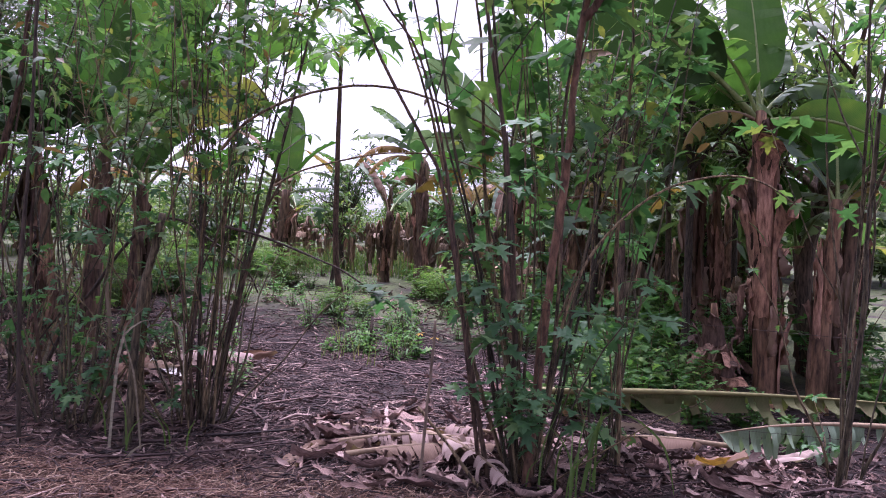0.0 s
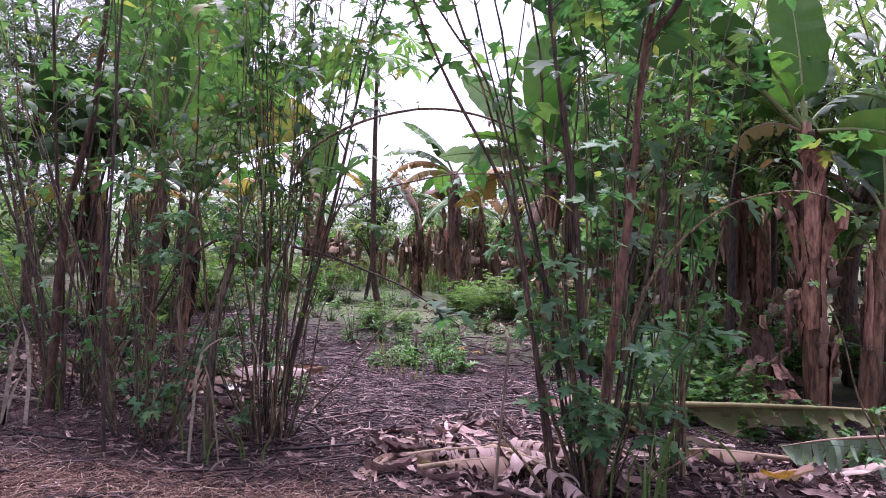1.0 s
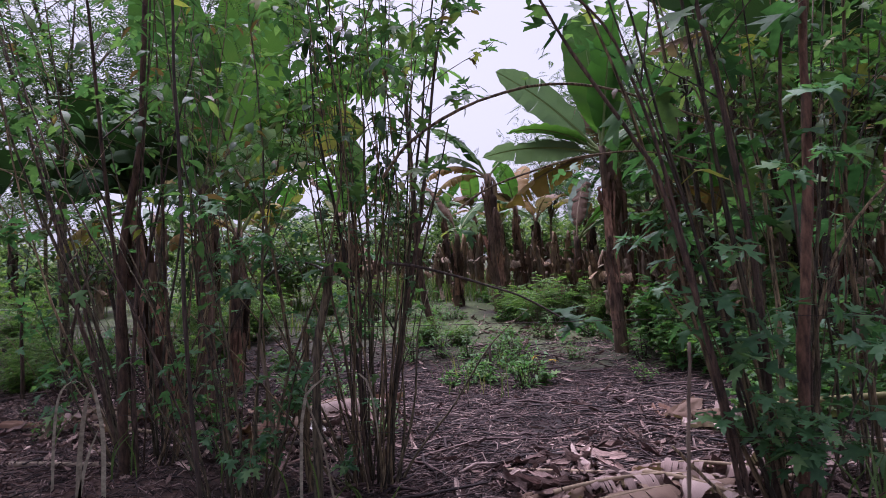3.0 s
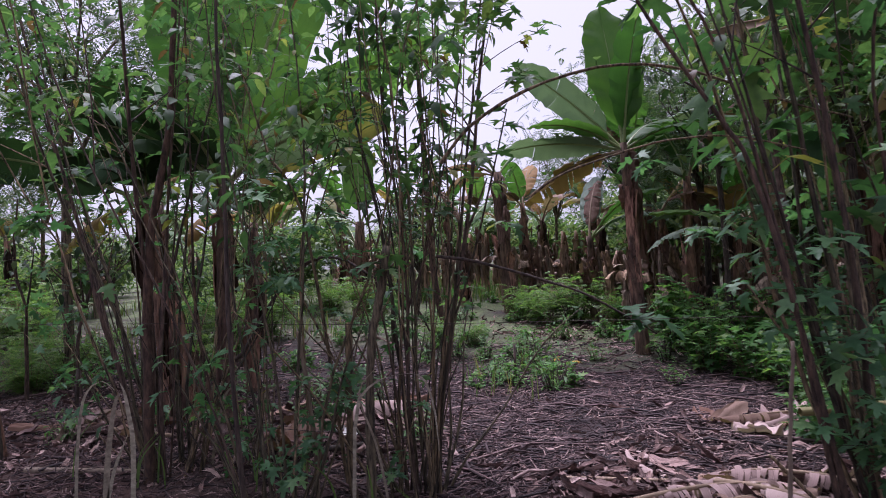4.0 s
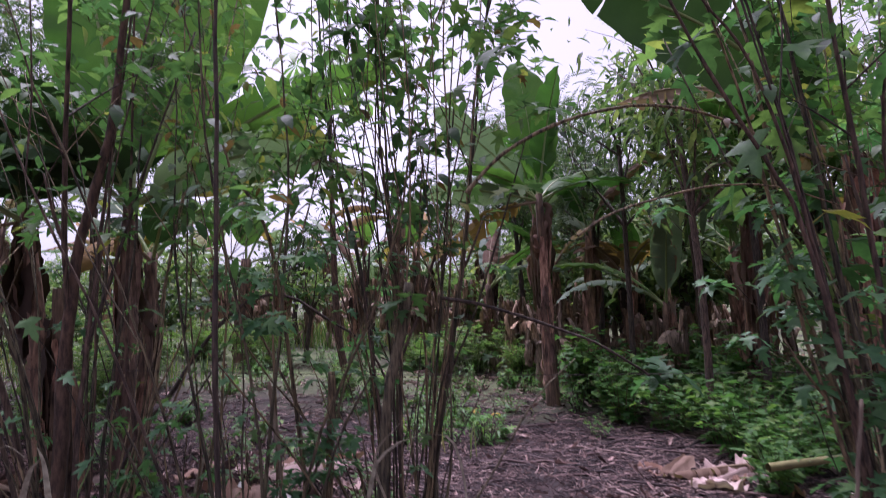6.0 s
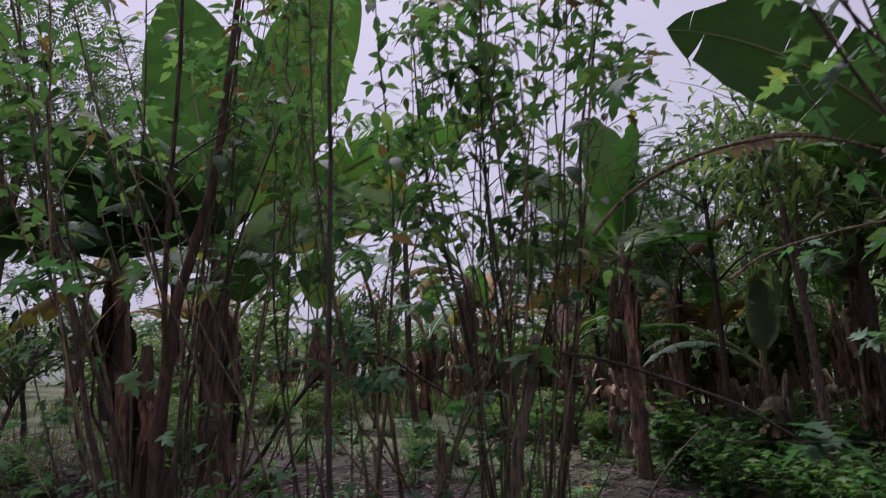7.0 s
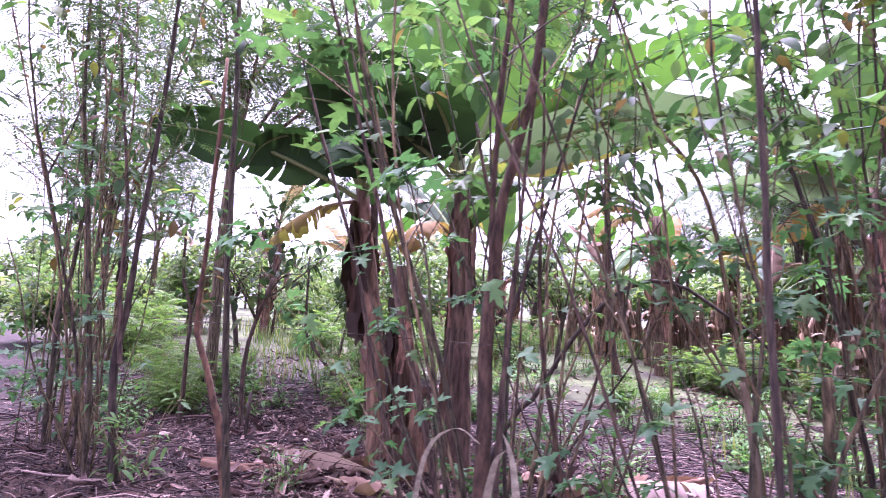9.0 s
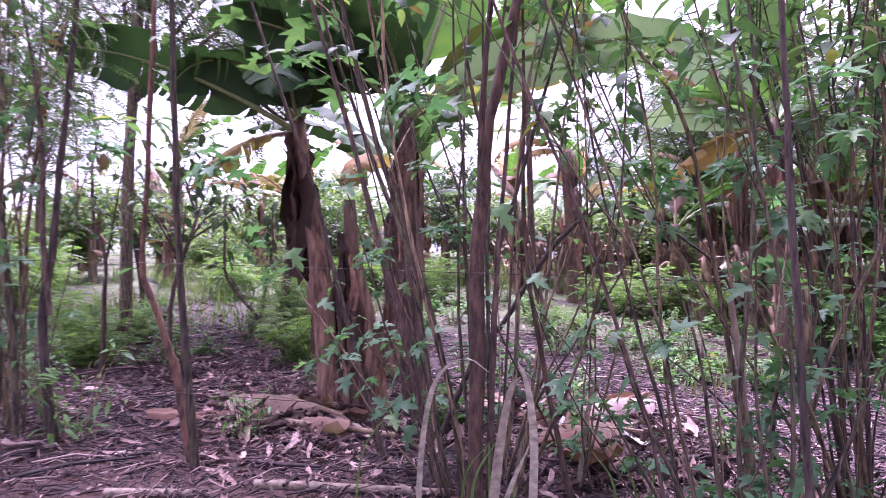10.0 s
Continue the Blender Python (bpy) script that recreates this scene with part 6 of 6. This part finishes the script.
grass_blade([(-3.7, 4.6, 0.14), (-3.68, 4.6, 0.41), (-3.65, 4.6, 0.63), (-3.61, 4.6, 0.82), (-3.57, 4.6, 0.87)], 0.05, "broad pale dry grass blade folded at its tip")
grass_blade([(-3.54, 4.63, 0.15), (-3.52, 4.62, 0.55), (-3.53, 4.6, 0.74), (-3.55, 4.6, 0.86), (-3.58, 4.6, 0.93)], 0.04, "pale dry grass blade leaning")
grass_blade([(-3.7, 4.6, 0.14), (-3.63, 4.6, 0.41), (-3.54, 4.6, 0.61)], 0.03, "short pale dry grass blade leaning")
grass_blade([(-3.5, 5.6, 0.12), (-3.38, 5.6, 0.62), (-3.28, 5.6, 0.75), (-3.14, 5.6, 0.85)], 0.028, "pale dry grass blade leaning")
grass_blade([(-3.15, 5.6, 0.1), (-3.07, 5.6, 0.61), (-2.97, 5.6, 0.71), (-2.87, 5.6, 0.76), (-2.75, 5.6, 0.77), (-2.63, 5.6, 0.73)], 0.032, "pale dry grass blade arching over")
grass_blade([(-3.98, 4.73, 0.17), (-3.96, 4.74, 0.56), (-3.9, 4.73, 0.84), (-3.78, 4.72, 0.93), (-3.68, 4.71, 0.87)], 0.026, "pale dry grass blade bent over at its tip")
grass_blade([(-2.1, 4.32, -0.1), (-2.05, 4.3, 0.68), (-1.95, 4.3, 0.87), (-1.78, 4.3, 0.92), (-1.66, 4.3, 0.89), (-1.61, 4.3, 0.71), (-1.6, 4.3, 0.5)], 0.022, "dry straw-coloured blade folded over at the canes")
grass_blade([(-1.85, 4.3, -0.1), (-1.93, 4.3, 0.5), (-2.02, 4.3, 0.82), (-1.9, 4.3, 0.98)], 0.014, "dry straw-coloured blade at the canes")
grass_blade([(-1.88, 4.0, -0.06), (-1.75, 4.0, 0.14), (-1.58, 4.0, 0.18), (-1.42, 4.0, 0.1)], 0.022, "pale grass blade bowed to the ground")
grass_blade([(1.0, 4.1, -0.1), (1.1, 4.1, 0.4), (1.23, 4.1, 0.48), (1.4, 4.1, 0.4), (1.52, 4.1, 0.25), (1.57, 4.1, 0.0)], 0.03, "green grey grass blade bent over by the canes", GRASS)

grng = random.Random(77)
for k in range(26):
    gx, gy = (grng.gauss(0.9, 0.12), grng.gauss(4.1, 0.1)) if k < 12 else (grng.gauss(-3.7, 0.35), grng.gauss(5.1, 0.15)) if k < 20 else (grng.gauss(-1.7, 0.25), grng.gauss(4.3, 0.1))
    gh, ga = grng.uniform(0.25, 0.6), grng.uniform(0, 6.28)
    gz = height(gx, gy) - 0.02
    grass_blade([(gx, gy, gz), (gx + 0.1 * gh * math.cos(ga), gy + 0.1 * gh * math.sin(ga), gz + gh * 0.6), (gx + 0.45 * gh * math.cos(ga), gy + 0.45 * gh * math.sin(ga), gz + gh)], grng.uniform(0.008, 0.016), "narrow green grass blade at the foot of the canes", GRASS, "green grass blades")


def flower_plant(x, y, seed):
    rng = random.Random(seed)
    top = thing("flower", x, y, height(x, y), "small plant with drooping yellow leaves", "flower", "yellow flowers")
    st, pt = Shape(), Shape()
    tube(st, [(0, 0, -0.02), (0.01, 0, 0.08), (0.02, 0, 0.16)], [0.006, 0.005, 0.004], 5)
    for k in range(7):
        put_leaf(pt, "ovate", np.array((0.02, 0, 0.15)), k * 0.9, rng.uniform(-0.3, 0.3), rng.uniform(0.06, 0.11), rng)
    part("stem", st.mesh("stem", CANE_BARK), top)
    part("petals", pt.mesh("petals", PETAL), top)


flower_plant(-0.24, 9.9, 1)
flower_plant(-0.5, 10.14, 2)


def yellow_leaf(x, y):
    sh = Shape()
    sh.add(DRY_LEAVES[3][0] * 0.55, DRY_LEAVES[3][1])
    ob = tagged(new("yellow_leaf", sh.mesh("yellow_leaf", PETAL)), "small crumpled yellow leaf on the litter", "leaf")
    ob.location = (x, y, height(x, y) + 0.07)


yellow_leaf(2.09, 4.85)


def stake(x, y, h):
    top = thing("stake", x, y, height(x, y), "short dark wooden stake in the soil", "stake")
    sh = Shape()
    tube(sh, [(0, 0, -0.05), (0.01, 0, h * 0.5), (0.02, 0.01, h)], [0.022, 0.02, 0.016], 7, 0.08)
    part("post", sh.mesh("post", DARK_BARK), top)


stake(-1.09, 9.02, 0.5)
stake(-6.31, 8.1, 0.45)


def scrap(x, y, seed, w):
    rng = random.Random(seed)
    n = 6
    v = [((i / (n - 1) - 0.5) * w, (j / (n - 1) - 0.5) * w * 0.7, 0.05 * rng.random() + 0.08 * (1 - abs(i - 2.5) / 3)) for i in range(n) for j in range(n)]
    f = [(i * n + j, (i + 1) * n + j, (i + 1) * n + j + 1, i * n + j + 1) for i in range(n - 1) for j in range(n - 1)]
    sh = Shape()
    sh.add(v, f)
    ob = tagged(new("plastic_scrap", sh.mesh("plastic_scrap", PLASTIC)), "crumpled scrap of dirty white plastic on the soil", "litter")
    ob.location = (x, y, height(x, y))


scrap(-2.74, 6.38, 1, 0.42)
scrap(-3.0, 6.68, 2, 0.16)


# ---- fence wire along the cane row ----
def fence_wire(z, label):
    p = spline([(4.6, 3.6, z - 0.2), (3.1, 4.2, z - 0.17), (0.6, 4.1, z - 0.03), (-1.7, 4.4, z + 0.05), (-3.8, 5.0, z + 0.15), (-6.3, 5.6, z + 0.25), (-10.5, 7.6, z + 0.36)], 60)
    sh = Shape()
    tube(sh, p, 0.0015, 4)
    tagged(new("fence_wire", sh.mesh("fence_wire", WIRE)), label, "wire", "fence wires")


fence_wire(1.13, "thin rusty wire strung along the canes")
fence_wire(0.5, "thin rusty wire strung along the canes")
